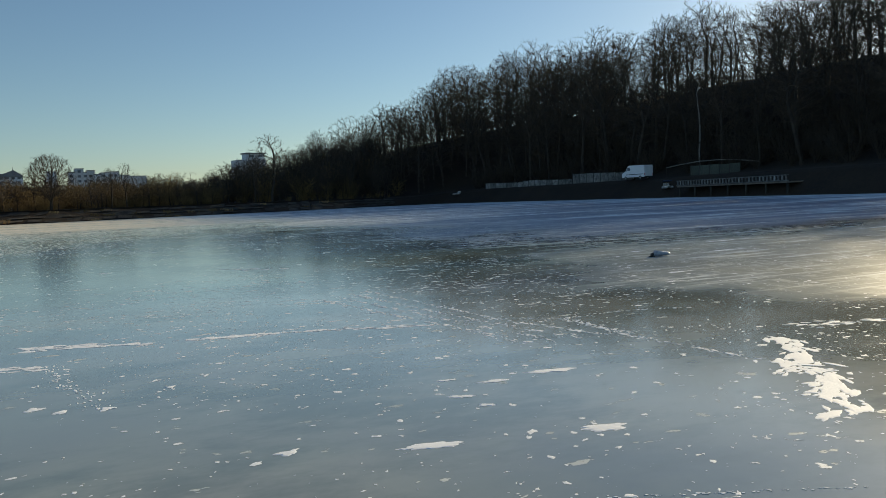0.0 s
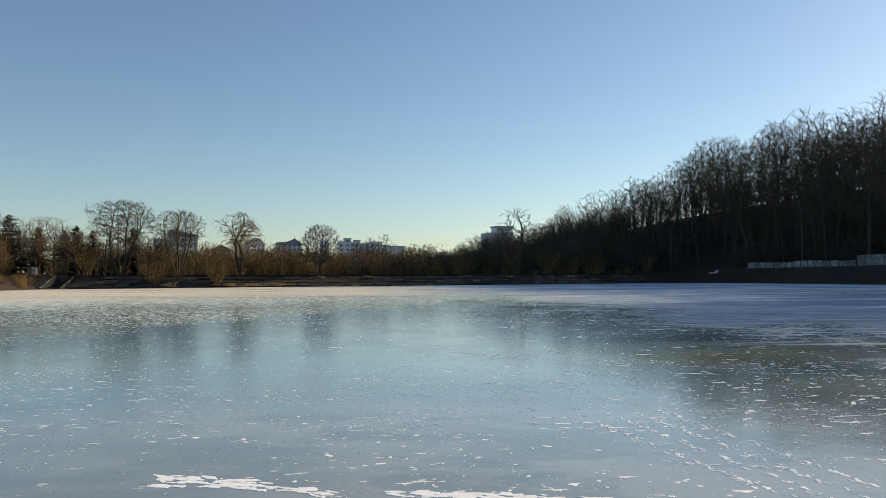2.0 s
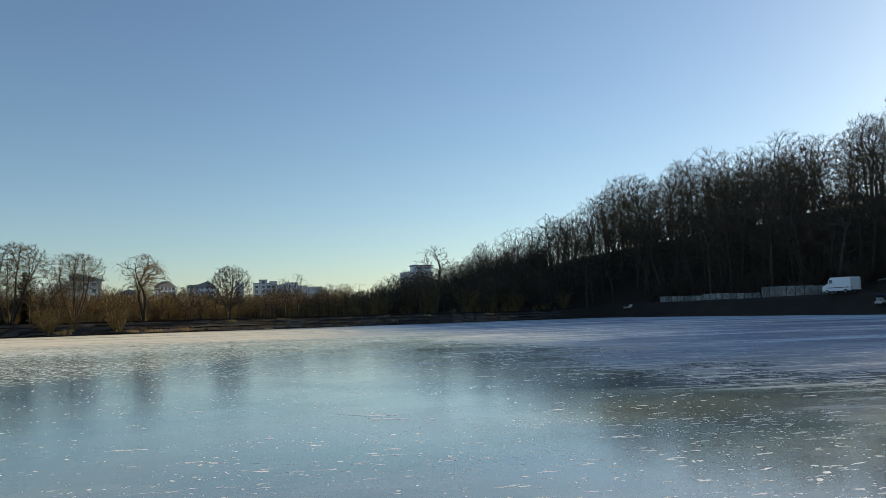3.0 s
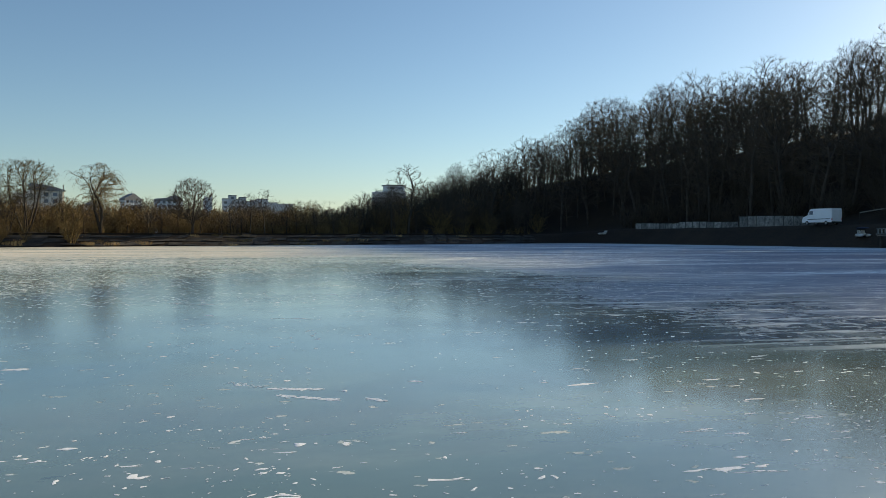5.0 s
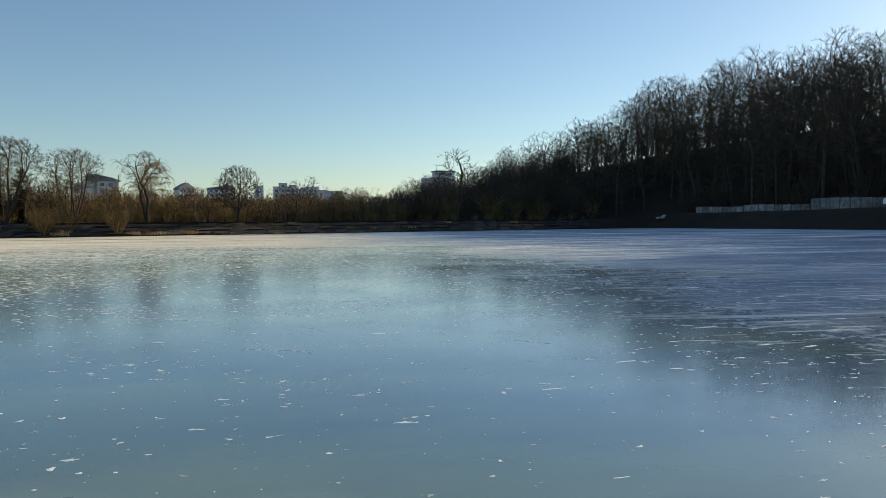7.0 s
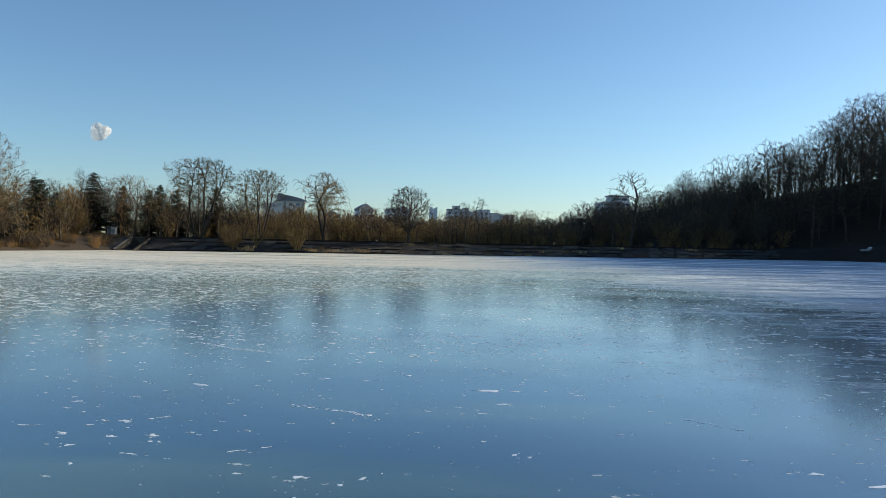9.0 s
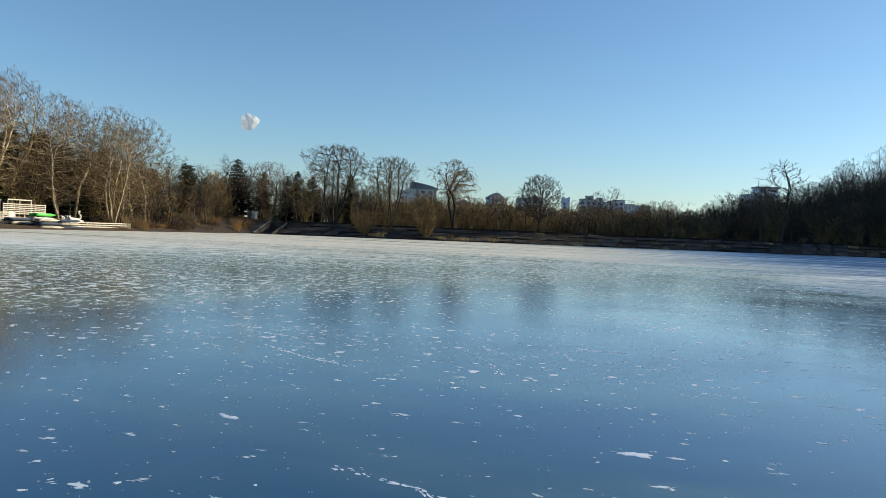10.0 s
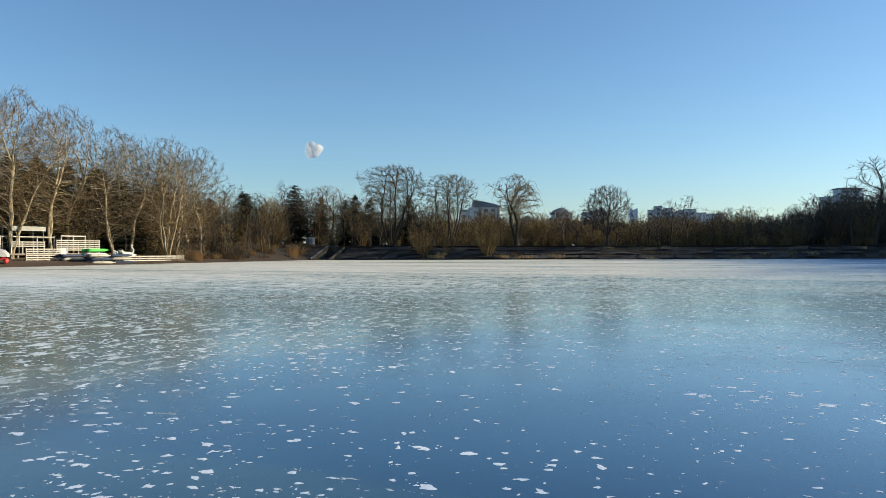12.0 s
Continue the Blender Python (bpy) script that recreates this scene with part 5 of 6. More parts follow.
for i, (x, y, rx, ry, turn) in enumerate((
        (3.06, -24.64, 0.24, 0.06, -0.25), (2.53, -24.71, 0.17, 0.04, -0.1), (2.13, -24.99, 0.12, 0.03, -0.4), (2.2, -25.29, 0.09, 0.03, -0.5), (-0.29, -23.94, 0.07, 0.05, 0.3),
        (-0.81, -23.68, 0.09, 0.05, 0.6), (-0.61, -23.86, 0.06, 0.05, 0.1), (0.17, -23.48, 0.05, 0.03, 0), (2.21, -24.49, 0.09, 0.025, -0.1),
        (5.5, -24.8, 0.2, 0.05, 0.5), (5.15, -25.3, 0.22, 0.08, 0.95), (4.75, -25.95, 0.2, 0.07, 0.75), (3.95, -26.6, 0.16, 0.06, 0.3), (1.5, -25.9, 0.2, 0.06, -0.15),
        (2.6, -26.1, 0.22, 0.06, -0.1), (0.75, -25.6, 0.09, 0.05, 0.5), (-0.9, -26.3, 0.1, 0.05, 0.3), (3.5, -12.1, 0.12, 0.045, -0.35),
        (2.75, -12.42, 0.045, 0.04, 0), (1.71, -11.92, 0.07, 0.035, 0.1), (0.72, -4.86, 0.14, 0.06, -0.3), (2.72, -3.93, 0.07, 0.04, 0.2),
        (2.3, -14.23, 0.07, 0.05, 0.4), (0.69, -14.01, 0.1, 0.035, -0.1), (-0.8, -10.5, 0.3, 0.07, -0.05), (3.63, -4.64, 0.2, 0.07, 0.0),
        (10.9, -15.3, 0.5, 0.08, 0.1), (12.5, -16.6, 0.6, 0.09, 0.05), (14.6, -14.2, 0.9, 0.12, 0.1), (8.7, -19.5, 0.35, 0.05, 0.1))):
    k = 0.8 if y < -16 else 0.6
    snow_patch(x, y, rx * k, ry * k, turn, 300 + i)


# ---------------------------------------------------------------- crushed bottle on the ice
def crushed_bottle():
    """A dented plastic bottle lying on its side, its neck gone dark."""
    q = random.Random(9)
    root = thing("plastic_bottle", pose(10.47, -16.78, 0.075, 0, 0, -12), "crushed silvery plastic bottle lying on the ice", "bottle")
    rings = []
    for x, w, h in ((-0.16, 0.045, 0.05), (-0.12, 0.07, 0.07), (-0.04, 0.082, 0.062), (0.05, 0.085, 0.055), (0.13, 0.08, 0.05), (0.2, 0.06, 0.035), (0.225, 0.03, 0.02)):
        rings.append([(x + q.uniform(-0.006, 0.006), w * math.cos(6.2832 * i / 14) * q.uniform(0.9, 1.06), h * math.sin(6.2832 * i / 14) * q.uniform(0.85, 1.1) + (h - 0.07) * 0.9) for i in range(14)])
    part("body", loft(rings), BOTTLE, root, smooth=True)
    bm = rod(bmesh.new(), (-0.15, 0, -0.02), (-0.215, 0, -0.035), 0.042, 0.03, 12)
    part("neck", bm, DARKGAP, root, "dark bottle neck")
    verts, faces = [], []
    snow_blob(verts, faces, -0.2, -0.05, 0.1, 0.06, 0.2, q, 9, 0.02)
    part("torn_label", mesh_of("torn_label", [(x, y, z - 0.073) for x, y, z in verts], faces, DARKSTONE), DARKSTONE, root, "dark torn label")


crushed_bottle()

# ---------------------------------------------------------------- far bank: concrete slabs
bank = thing("bank_revetment", pose(0, 0, 0), "sloping revetment of worn grey concrete slabs along the shore", "bank", kind="structure")
FAR_LINE = [(-52.6, 97.95), (-12, 116.2), (28, 134.2), (61, 149.5)]
SLAB_W, SLAB_H = 3.1, 1.52


def slab_mesh(seed):
    q = random.Random(seed)
    w, h, t = SLAB_W / 2 - 0.05, SLAB_H / 2 - 0.05, 0.09
    bm = bmesh.new()
    box(bm, (2 * w, 2 * h, t), (0, 0, 0), 0, 0.025)
    for v in bm.verts:
        v.co.x += 0.12 * noise.noise((v.co.x, v.co.y * 2, seed)) + 0.45 * v.co.y / h
        v.co.z += q.uniform(-0.01, 0.01)
    return mesh_from("slab", bm, SLAB)


slab_meshes = [slab_mesh(k) for k in range(4)]
q = random.Random(77)
for (ax, ay), (bx, by) in zip(FAR_LINE, FAR_LINE[1:]):
    L = math.hypot(bx - ax, by - ay)
    n = int(L / SLAB_W)
    turn = math.atan2(by - ay, bx - ax)
    out = Vector((-math.sin(turn), math.cos(turn)))
    for i in range(n):
        for row in range(3):
            if q.random() < 0.13:
                continue
            f = (i + 0.5 + 0.27 * row + q.uniform(-0.07, 0.07)) / n
            s = 0.75 + row * 1.4 + q.uniform(-0.08, 0.08)
            x, y = ax + (bx - ax) * f + out.x * s, ay + (by - ay) * f + out.y * s
            z = s * 1.95 / 4.2 + q.uniform(-0.05, 0.15)
            m = Matrix.Translation((x, y, z)) @ Matrix.Rotation(turn, 4, "Z") @ Matrix.Rotation(math.atan2(1.95, 4.2) + q.uniform(-0.26, 0.12), 4, "X") @ Matrix.Rotation(q.uniform(-0.05, 0.05), 4, "Z") @ Matrix.Rotation(q.gauss(0, 0.035), 4, "Y") @ Matrix.Diagonal((q.uniform(0.72, 1.25), q.uniform(0.8, 1.1), 1, 1))
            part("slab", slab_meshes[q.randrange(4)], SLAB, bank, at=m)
# kerb along the top of the bank, soil-dark with hedge shade painted in
bm = bmesh.new()
for (ax, ay), (bx, by) in zip(FAR_LINE, FAR_LINE[1:]):
    turn = math.atan2(by - ay, bx - ax)
    ox, oy = -math.sin(turn) * 4.45, math.cos(turn) * 4.45
    box(bm, (math.hypot(bx - ax, by - ay) + 0.2, 0.5, 0.42), ((ax + bx) / 2 + ox, (ay + by) / 2 + oy, 2.02), turn, 0.02)
part("coping", bm, GROUND, bank, "coping dark with soil and painted hedge shade")

# slipway cut into the bank, slanting up to the east
slip = thing("slipway", pose(-56.5, 96.2, 0, 0, 0, math.degrees(math.atan2(20.0, 44.5))), "concrete boat slipway with a pale side wall cut into the bank", "slipway")


def slant(u0, u1, low, high):
    """A slab that follows the slanting cut from the ice to the top of the bank."""
    lower, upper = [], []
    for v in (-0.3, 4.6):
        k = 0.5 * max(0, v)
        z = 0.1 + 0.44 * max(0, v)
        lower.append([(u0 + k, v, low(z)), (u1 + k, v, low(z)), (u1 + k, v, high(z)), (u0 + k, v, high(z))])
    return loft(lower)


part("side_wall", slant(-1.6, 0.1, lambda z: -0.2, lambda z: z + 0.08), SLAB, slip)
part("coping", slant(-0.14, 0.1, lambda z: z + 0.084, lambda z: z + 0.2), PANEL, slip, "pale concrete coping")
# the shade inside the cut is put into this wall's and the ramp's colour
part("side_wall", slant(2.65, 2.9, lambda z: -0.2, lambda z: z + 0.06), DARKSTONE, slip, "side wall darkened by painted shade")
part("ramp", slant(0.1, 2.65, lambda z: -0.2, lambda z: 0.02 + 0.22 * z), GROUND, slip, "ramp darkened by painted shade")
part("end_wall", loft([[(1.6, y, -0.1), (6.2, y, -0.1), (6.2, y, 2.05), (1.6, y, 2.05)] for y in (4.62, 4.9)]), DARKSTONE, slip)
part("coping", boxes(((5.6, 0.4, 0.12), (4.4, 4.8, 2.11)), bevel=0.02), CONCRETE, slip)

# kiosk in the park
kiosk = thing("kiosk", pose(-61.9, 105.2, terrain(-61.9, 105.2), 0, 0, 62), "small grey kiosk with a white panel and flat roof", "kiosk")
part("body", boxes(((1.1, 1.0, 1.5), (0, 0, 0.72)), bevel=0.03), ROOF, kiosk, "grey body")
part("roof", boxes(((1.4, 1.3, 0.12), (0, 0, 1.53)), bevel=0.03), ROOF, kiosk)
part("side_panel", boxes(((0.42, 0.06, 1.4), (0.36, -0.53, 0.72)), bevel=0.01), BOATWHITE, kiosk, "bright white side panel")
part("hatch", boxes(((0.5, 0.04, 0.5), (-0.25, -0.51, 0.95))), GLASS, kiosk)


# tufts of dry reed and grass by the water
def reed_tuft(x, y, spread, height, seed, label, n=130, mat=None):
    q = random.Random(seed)
    verts, faces = [], []
    for _ in range(n):
        a, d = q.uniform(0, 6.28), spread * math.sqrt(q.random())
        px, py = d * math.cos(a), d * math.sin(a) * 0.5
        h, lx, ly = height * q.uniform(0.5, 1.1), q.uniform(-0.3, 0.3), q.uniform(-0.3, 0.3)
        w = 0.02
        s = len(verts)
        verts += [(px - w, py, -0.15), (px + w, py, -0.15), (px + lx * 0.5 + w * 0.7, py + ly * 0.5, h * 0.6), (px + lx * 0.5 - w * 0.7, py + ly * 0.5, h * 0.6), (px + lx, py + ly, h)]
        faces += [(s, s + 1, s + 2, s + 3), (s + 3, s + 2, s + 4)]
    ob = new("reed_tuft", mesh_of("reed_tuft", verts, faces, mat or REED))
    ob.location = (x, y, terrain(x, y))
    return tagged(ob, label, "reeds", "reed tufts", "stuff")


for i, (x, y, w, h) in enumerate(((-59.2, 72.2, 0.9, 1.5), (-60.3, 73.6, 0.7, 1.2), (-26.5, 110.5, 1.8, 0.5), (-21.5, 112.8, 1.5, 0.6), (-29.5, 109.2, 1.2, 0.5), (-57.6, 92.5, 0.8, 1.3), (-58.5, 94.2, 1.0, 1.5), (-60.5, 86, 1.0, 0.9), (-39, 104.9, 1.5, 0.6), (-59.0, 72.0, 1.2, 1.4), (-61.5, 79, 1.4, 0.8), (-60.6, 90.5, 1.6, 0.8), (-62.5, 94.5, 1.8, 0.9), (-61.0, 83, 1.5, 0.7), (-60.4, 97.2, 1.4, 0.7), (-63.5, 88, 2.0, 0.6))):
    reed_tuft(x, y, w, h, 400 + i, "tuft of dry straw-coloured reeds at the water's edge")


q = random.Random(92)
for i in range(70):
    y = q.uniform(68, 103)
    x = -58.6 - q.random() ** 1.4 * 14
    reed_tuft(x, y, q.uniform(0.8, 2.2), q.uniform(0.2, 0.55), 600 + i, "patch of dead brown grass and leaf stalks on the shore", 90, (BROWN_TWIG, OCHRE_TWIG, DRYLEAF)[i % 3])
q = random.Random(91)
for i in range(30):
    f = q.random() ** 0.8
    x = -52 + 95 * f
    y = 98.3 + 0.4494 * (x + 52) + q.choice((0.2, 1.9, 2.1, 4.1))
    reed_tuft(x, y, q.uniform(0.5, 1.6), q.uniform(0.25, 0.5), 500 + i, "low tuft of dry brown grass between the bank slabs", 60, (REED, BROWN_TWIG, OCHRE_TWIG, BROWN_TWIG)[i % 4])


# ---------------------------------------------------------------- buildings beyond the trees
window_big = mesh_from("window", boxes(((1.7, 0.14, 1.5), (0, 0, 0))), GLASS)
window_band = mesh_from("window", boxes(((3.2, 0.14, 1.2), (0, 0, 0))), GLASS)


def windows(root, x0, x1, y, z0, z1, dx, dz, me=None):
    n, k = max(1, int((x1 - x0) / dx)), max(1, int((z1 - z0) / dz))
    for i in range(n):
        for j in range(k):
            part("window", me or window_big, GLASS, root, at=pose(x0 + (i + 0.5) * (x1 - x0) / n, y, z0 + (j + 0.55) * dz))


def balconies(root, x0, x1, y, z0, z1, dz, mat):
    for j in range(int((z1 - z0) / dz)):
        part("balcony", boxes((((x1 - x0), 1.2, 0.95), ((x0 + x1) / 2, y - 0.6, z0 + j * dz)), bevel=0.04), mat, root)


def building(label, x, y, turn=0):
    return thing("apartment_building", pose(x, y, 2.0, 0, 0, turn), label, "building", "apartment buildings beyond the park")


b = building("distant grey apartment tower with a raised dark top storey", 63.5, 420, 18)
part("wall", boxes(((12.6, 8, 27.2), (3.1, 4, 13.6)), bevel=0.1), HOUSE_GREY, b)
part("wing", boxes(((6.6, 7, 26.6), (-6.2, 4.6, 13.3)), bevel=0.1), HOUSE_GREY, b)
part("top_storey", boxes(((11.4, 6.6, 3.0), (3.1, 4.2, 28.7)), bevel=0.1), HOUSE_BLUE, b)
part("roof", boxes(((12.8, 8, 0.7), (3.1, 4, 30.55)), bevel=0.05), ROOF, b)
windows(b, -2.9, 9.1, 0.0, 12, 27, 2.6, 3.0)
windows(b, -9.2, -3.4, 1.1, 12, 26, 2.6, 3.0)
windows(b, -2.4, 8.6, 0.9, 27.6, 30, 3.9, 2.4, window_band)
windows(b, -2.9, 9.1, 0.0, 4, 12, 3.2, 3.0)

b = building("tan apartment block with a curved slate roof", -103, 338, 22)
part("wall", boxes(((15.0, 14, 20.2), (0.3, 7, 10.1)), bevel=0.1), HOUSE_TAN, b)
part("roof", loft([[(-5, -0.6, 20.2), (-5, -0.6, 23.7), (0, -0.6, 22.9), (5, -0.6, 21.8), (8.6, -0.6, 20.5), (8.6, -0.6, 20.2)], [(-5, 14.4, 20.2), (-5, 14.4, 23.7), (0, 14.4, 22.9), (5, 14.4, 21.8), (8.6, 14.4, 20.5), (8.6, 14.4, 20.2)]]), ROOF, b)
part("wing", boxes(((6.0, 12, 19.2), (-8.4, 7.5, 9.6)), bevel=0.1), HOUSE_TAN, b)
for x in (-2.0, 6.6):
    part("stair_tower", boxes(((1.2, 0.8, 20.6), (x, -0.3, 10.3)), bevel=0.05), WHITE, b, "white vertical stair shaft")
windows(b, -1.0, 6.0, 0.0, 5, 20, 2.4, 3.0)
windows(b, -11, -5.6, 1.5, 5, 19, 2.6, 3.0)
part("chimney", boxes(((0.5, 0.5, 2.4), (8.2, 5, 22.2))), WHITE, b)

b = building("haze-paled blue apartment house with a pointed gable and balconies", -94.8, 490, 35)
part("wall", boxes(((11.0, 8, 23.4), (0, 4, 11.7)), bevel=0.1), HOUSE_BLUE, b)
part("roof", loft([[(-5.8, -0.4, 23.4), (-5.8, -0.4, 24.7), (0.2, -0.4, 28.0), (5.9, -0.4, 23.9), (5.9, -0.4, 23.4)], [(-5.8, 8.4, 23.4), (-5.8, 8.4, 24.7), (0.2, 8.4, 28.0), (5.9, 8.4, 23.9), (5.9, 8.4, 23.4)]]), ROOF, b)
part("spire", rod(bmesh.new(), (0.2, 3, 27.4), (0.2, 3, 29.6), 0.3, 0.1, 6), ROOF, b)
windows(b, -5.2, 5.2, 0.0, 9, 24, 2.6, 3.0)
balconies(b, -1.8, 4.6, 0, 10, 22.6, 3.0, WHITE)

b = building("distant apartment block with a swept slate roof and spire", -73, 490, 14)
part("wall", boxes(((17.0, 12, 23.0), (0, 6, 11.5)), bevel=0.1), HOUSE_BLUE, b)
part("roof", loft([[(-8.6, -0.5, 23), (-8.6, -0.5, 24.6), (-2, -0.5, 25.2), (3.6, -0.5, 27.4), (8.8, -0.5, 23.8), (8.8, -0.5, 23)], [(-8.6, 12.5, 23), (-8.6, 12.5, 24.6), (-2, 12.5, 25.2), (3.6, 12.5, 27.4), (8.8, 12.5, 23.8), (8.8, 12.5, 23)]]), ROOF, b)
part("spire", rod(bmesh.new(), (3.6, 3, 27), (3.6, 3, 29.3), 0.25, 0.08, 6), ROOF, b)
windows(b, -8, 8, 0.0, 9, 24, 3.2, 3.0)

b = building("distant grey apartment house with a hipped roof", -121.5, 500, 20)
part("wall", boxes(((12.0, 12, 20.0), (0, 6, 10.0)), bevel=0.1), HOUSE_GREY, b)
part("roof", loft([[(-6.3, -0.4, 20.0), (-6.3, -0.4, 20.7), (0, -0.4, 23.6), (6.3, -0.4, 20.7), (6.3, -0.4, 20.0)], [(-6.3, 12.4, 20.0), (-6.3, 12.4, 20.7), (0, 12.4, 23.6), (6.3, 12.4, 20.7), (6.3, 12.4, 20.0)]]), ROOF, b)
windows(b, -5.6, 5.6, 0.0, 9, 23, 2.8, 3.0)

b = building("narrow blue-glazed building with a slanting roof", -48.2, 486, 12)
part("wall", boxes(((2.6, 10, 25.2), (-1.1, 5, 12.6)), bevel=0.1), HOUSE_BLUE, b)
part("glazed_front", loft([[(0.2, 0, 0), (0.2, 0, 25.4), (2.5, 0, 26.4), (2.5, 0, 0)], [(0.2, 8, 0), (0.2, 8, 25.4), (2.5, 8, 26.4), (2.5, 8, 0)]]), HOUSE_BLUE, b)
part("roof_box", boxes(((1.6, 4, 1.2), (-1.3, 5, 25.8)), bevel=0.05), HOUSE_GREY, b)
windows(b, -2.2, 0.0, 0.0, 8, 25, 2.2, 3.0)

b = building("long distant row of grey flats with stepped flat roofs", -22, 482, 6)
for x0, x1, h in ((-17.0, -13.0, 24.4), (-13.2, -8.2, 26.6), (-8.4, -6.4, 24.2), (-6.6, -2.0, 25.4), (-2.2, 1.4, 23.0), (1.2, 4.6, 23.8), (4.4, 12.0, 24.4), (11.8, 18.0, 22.2), (17.8, 28.0, 21.4)):
    part("wall", boxes(((x1 - x0, 11 + 0.01 * x1, h), ((x0 + x1) / 2, 5.5, h / 2)), bevel=0.08), HOUSE_GREY, b)
    part("roof", boxes(((x1 - x0 + 0.3, 11.4, 0.45), ((x0 + x1) / 2, 5.5, h + 0.21)), bevel=0.05), ROOF, b)
    windows(b, x0 + 0.4, x1 - 0.4, 0.0, 11.5, h, 2.6, 3.0)


# ---------------------------------------------------------------- a puff of cloud
def cloud():
    """One billow swelling round a few cores, in nested thin shells that fade towards the rim."""
    cores = [(Vector(c), r) for *c, r in ((-8, 0, 11, 6), (-5, 1, 2, 10), (4, -1, 2, 9), (11, 0, 5, 6), (-7, 0, -7, 8), (1, 0, -5, 8))]
    bm = bmesh.new()
    for shell, level in enumerate((0.22, 0.36, 0.54, 0.78)):
        made = bmesh.ops.create_icosphere(bm, subdivisions=4, radius=1)["verts"]
        for v in made:
            way, near, far = v.co.normalized(), 0.0, 34.0
            for _ in range(12):
                mid = (near + far) / 2
                p = way * mid
                thick = sum(math.exp(-(p - c).length_squared / (r * r)) for c, r in cores)
                near, far = (mid, far) if thick > level else (near, mid)
            v.co = way * near * (1 + 0.1 * noise.noise(way * 2.2) + 0.05 * noise.noise(way * 6 + Vector((shell, 0, 0))))
    ob = new("cloud", mesh_from("cloud", bm, CLOUD, True))
    ob.matrix_basis = pose(-749, 1287, 200, 0, 0, 30) @ Matrix.Scale(0.95, 4)
    return tagged(ob, "small white puff of cloud in the blue sky", "cloud")


cloud()

# ---------------------------------------------------------------- road and things on the eastern shore
def van():
    """A white panel van with a long load box and a sloping cab; its nose points along +y."""
    root = thing("van", pose(84.6, 82.5, terrain(84.6, 82.5) + 0.02, 0, 0, 4), "white delivery van parked on the lakeside road", "van")
    prof = [(-3.0, 0.45), (-3.0, 2.35), (-2.85, 2.55), (1.1, 2.6), (1.35, 2.5), (2.1, 1.55), (2.95, 1.25), (3.05, 0.95), (3.05, 0.45)]
    part("body", loft([[(x, y, z) for y, z in prof] for x in (-0.98, -0.9, 0.9, 0.98)]), VANWHITE, root)
    part("windscreen", loft([[(x, 1.42, 2.4), (x, 2.08, 1.62), (x, 2.1, 1.64), (x, 1.46, 2.43)] for x in (-0.85, 0.85)]), GLASS, root)
    for x in (-0.99, 0.99):
        part("side_window", boxes(((0.03, 0.75, 0.55), (x, 1.15, 1.95))), GLASS, root)
        part("mirror", boxes(((0.16, 0.1, 0.28), (x * 1.1, 1.75, 1.75)), bevel=0.03), RUBBER, root)
        part("side_strip", boxes(((0.03, 4.6, 0.1), (x, -0.4, 0.95))), RUBBER, root)
    for x in (-0.46, 0.46):
        part("rear_door", boxes(((0.86, 0.04, 1.75), (x, -3.01, 1.5)), bevel=0.015), VANWHITE, root)
        part("rear_lamp", boxes(((0.12, 0.04, 0.4), (x * 2.0, -3.02, 0.9))), RED, root)
    part("bumper", boxes(((1.9, 0.16, 0.22), (0, -3.04, 0.42)), bevel=0.03), RUBBER, root)
    for x in (-0.88, 0.88):
        for y in (-1.9, 2.05):
            wheel = part("wheel", rod(bmesh.new(), (x - 0.11, y, 0.34), (x + 0.11, y, 0.34), 0.34, None, 20), RUBBER, root)
            part("rim", rod(bmesh.new(), (x - 0.125, y, 0.34), (x + 0.125, y, 0.34), 0.19, None, 14), STEEL, wheel)
    return root


van()


def wall_run(points, height, mat, name, label, width=2.4):
    """A wall of upright panels between posts that follows the ground."""
    root = thing(name, pose(0, 0, 0), label, "wall")
    me = mesh_from("panel", boxes(((width - 0.12, 0.12, 1.0), (0, 0, 0.5)), bevel=0.012), mat)
    post = mesh_from("post", boxes(((0.16, 0.18, 1.06), (0, 0, 0.53)), bevel=0.012), CONCRETE)
    for (ax, ay), (bx, by) in zip(points, points[1:]):
        L = math.hypot(bx - ax, by - ay)
        n = max(1, round(L / width))
        turn = math.atan2(by - ay, bx - ax)
        for i in range(n):
            x, y = ax + (bx - ax) * (i + 0.5) / n, ay + (by - ay) * (i + 0.5) / n
            px, py = ax + (bx - ax) * i / n, ay + (by - ay) * i / n
            worn = 0.5 + 0.5 * math.sin(12.9 * i + 1.7)
            if worn < 0.03:
                continue
            part("panel", me, mat, root, at=Matrix.Translation((x, y, terrain(x, y) - 0.05)) @ Matrix.Rotation(turn, 4, "Z") @ Matrix.Rotation(0.05 * (worn - 0.5), 4, "Y") @ Matrix.Diagonal((1, 1, height * (0.78 + 0.26 * worn), 1)))
            part("post", post, CONCRETE, root, at=Matrix.Translation((px, py, terrain(px, py) - 0.05)) @ Matrix.Rotation(turn, 4, "Z") @ Matrix.Diagonal((1, 1, height * (0.8 + 0.24 * worn), 1)))
    return root


wall_run([(84.5, 104.0), (86.0, 86.0)], 1.9, PANEL, "panel_fence", "row of pale worn site panels beside the road")
wall_run([(81.5, 140), (83.5, 124), (84.4, 104.3)], 1.3, PANEL, "low_wall", "low pale concrete panel wall on the shore")
wall_run([(89.5, 74), (89.1, 62)], 1.6, GREENP, "panel_fence", "green panel fence behind the landing stage")


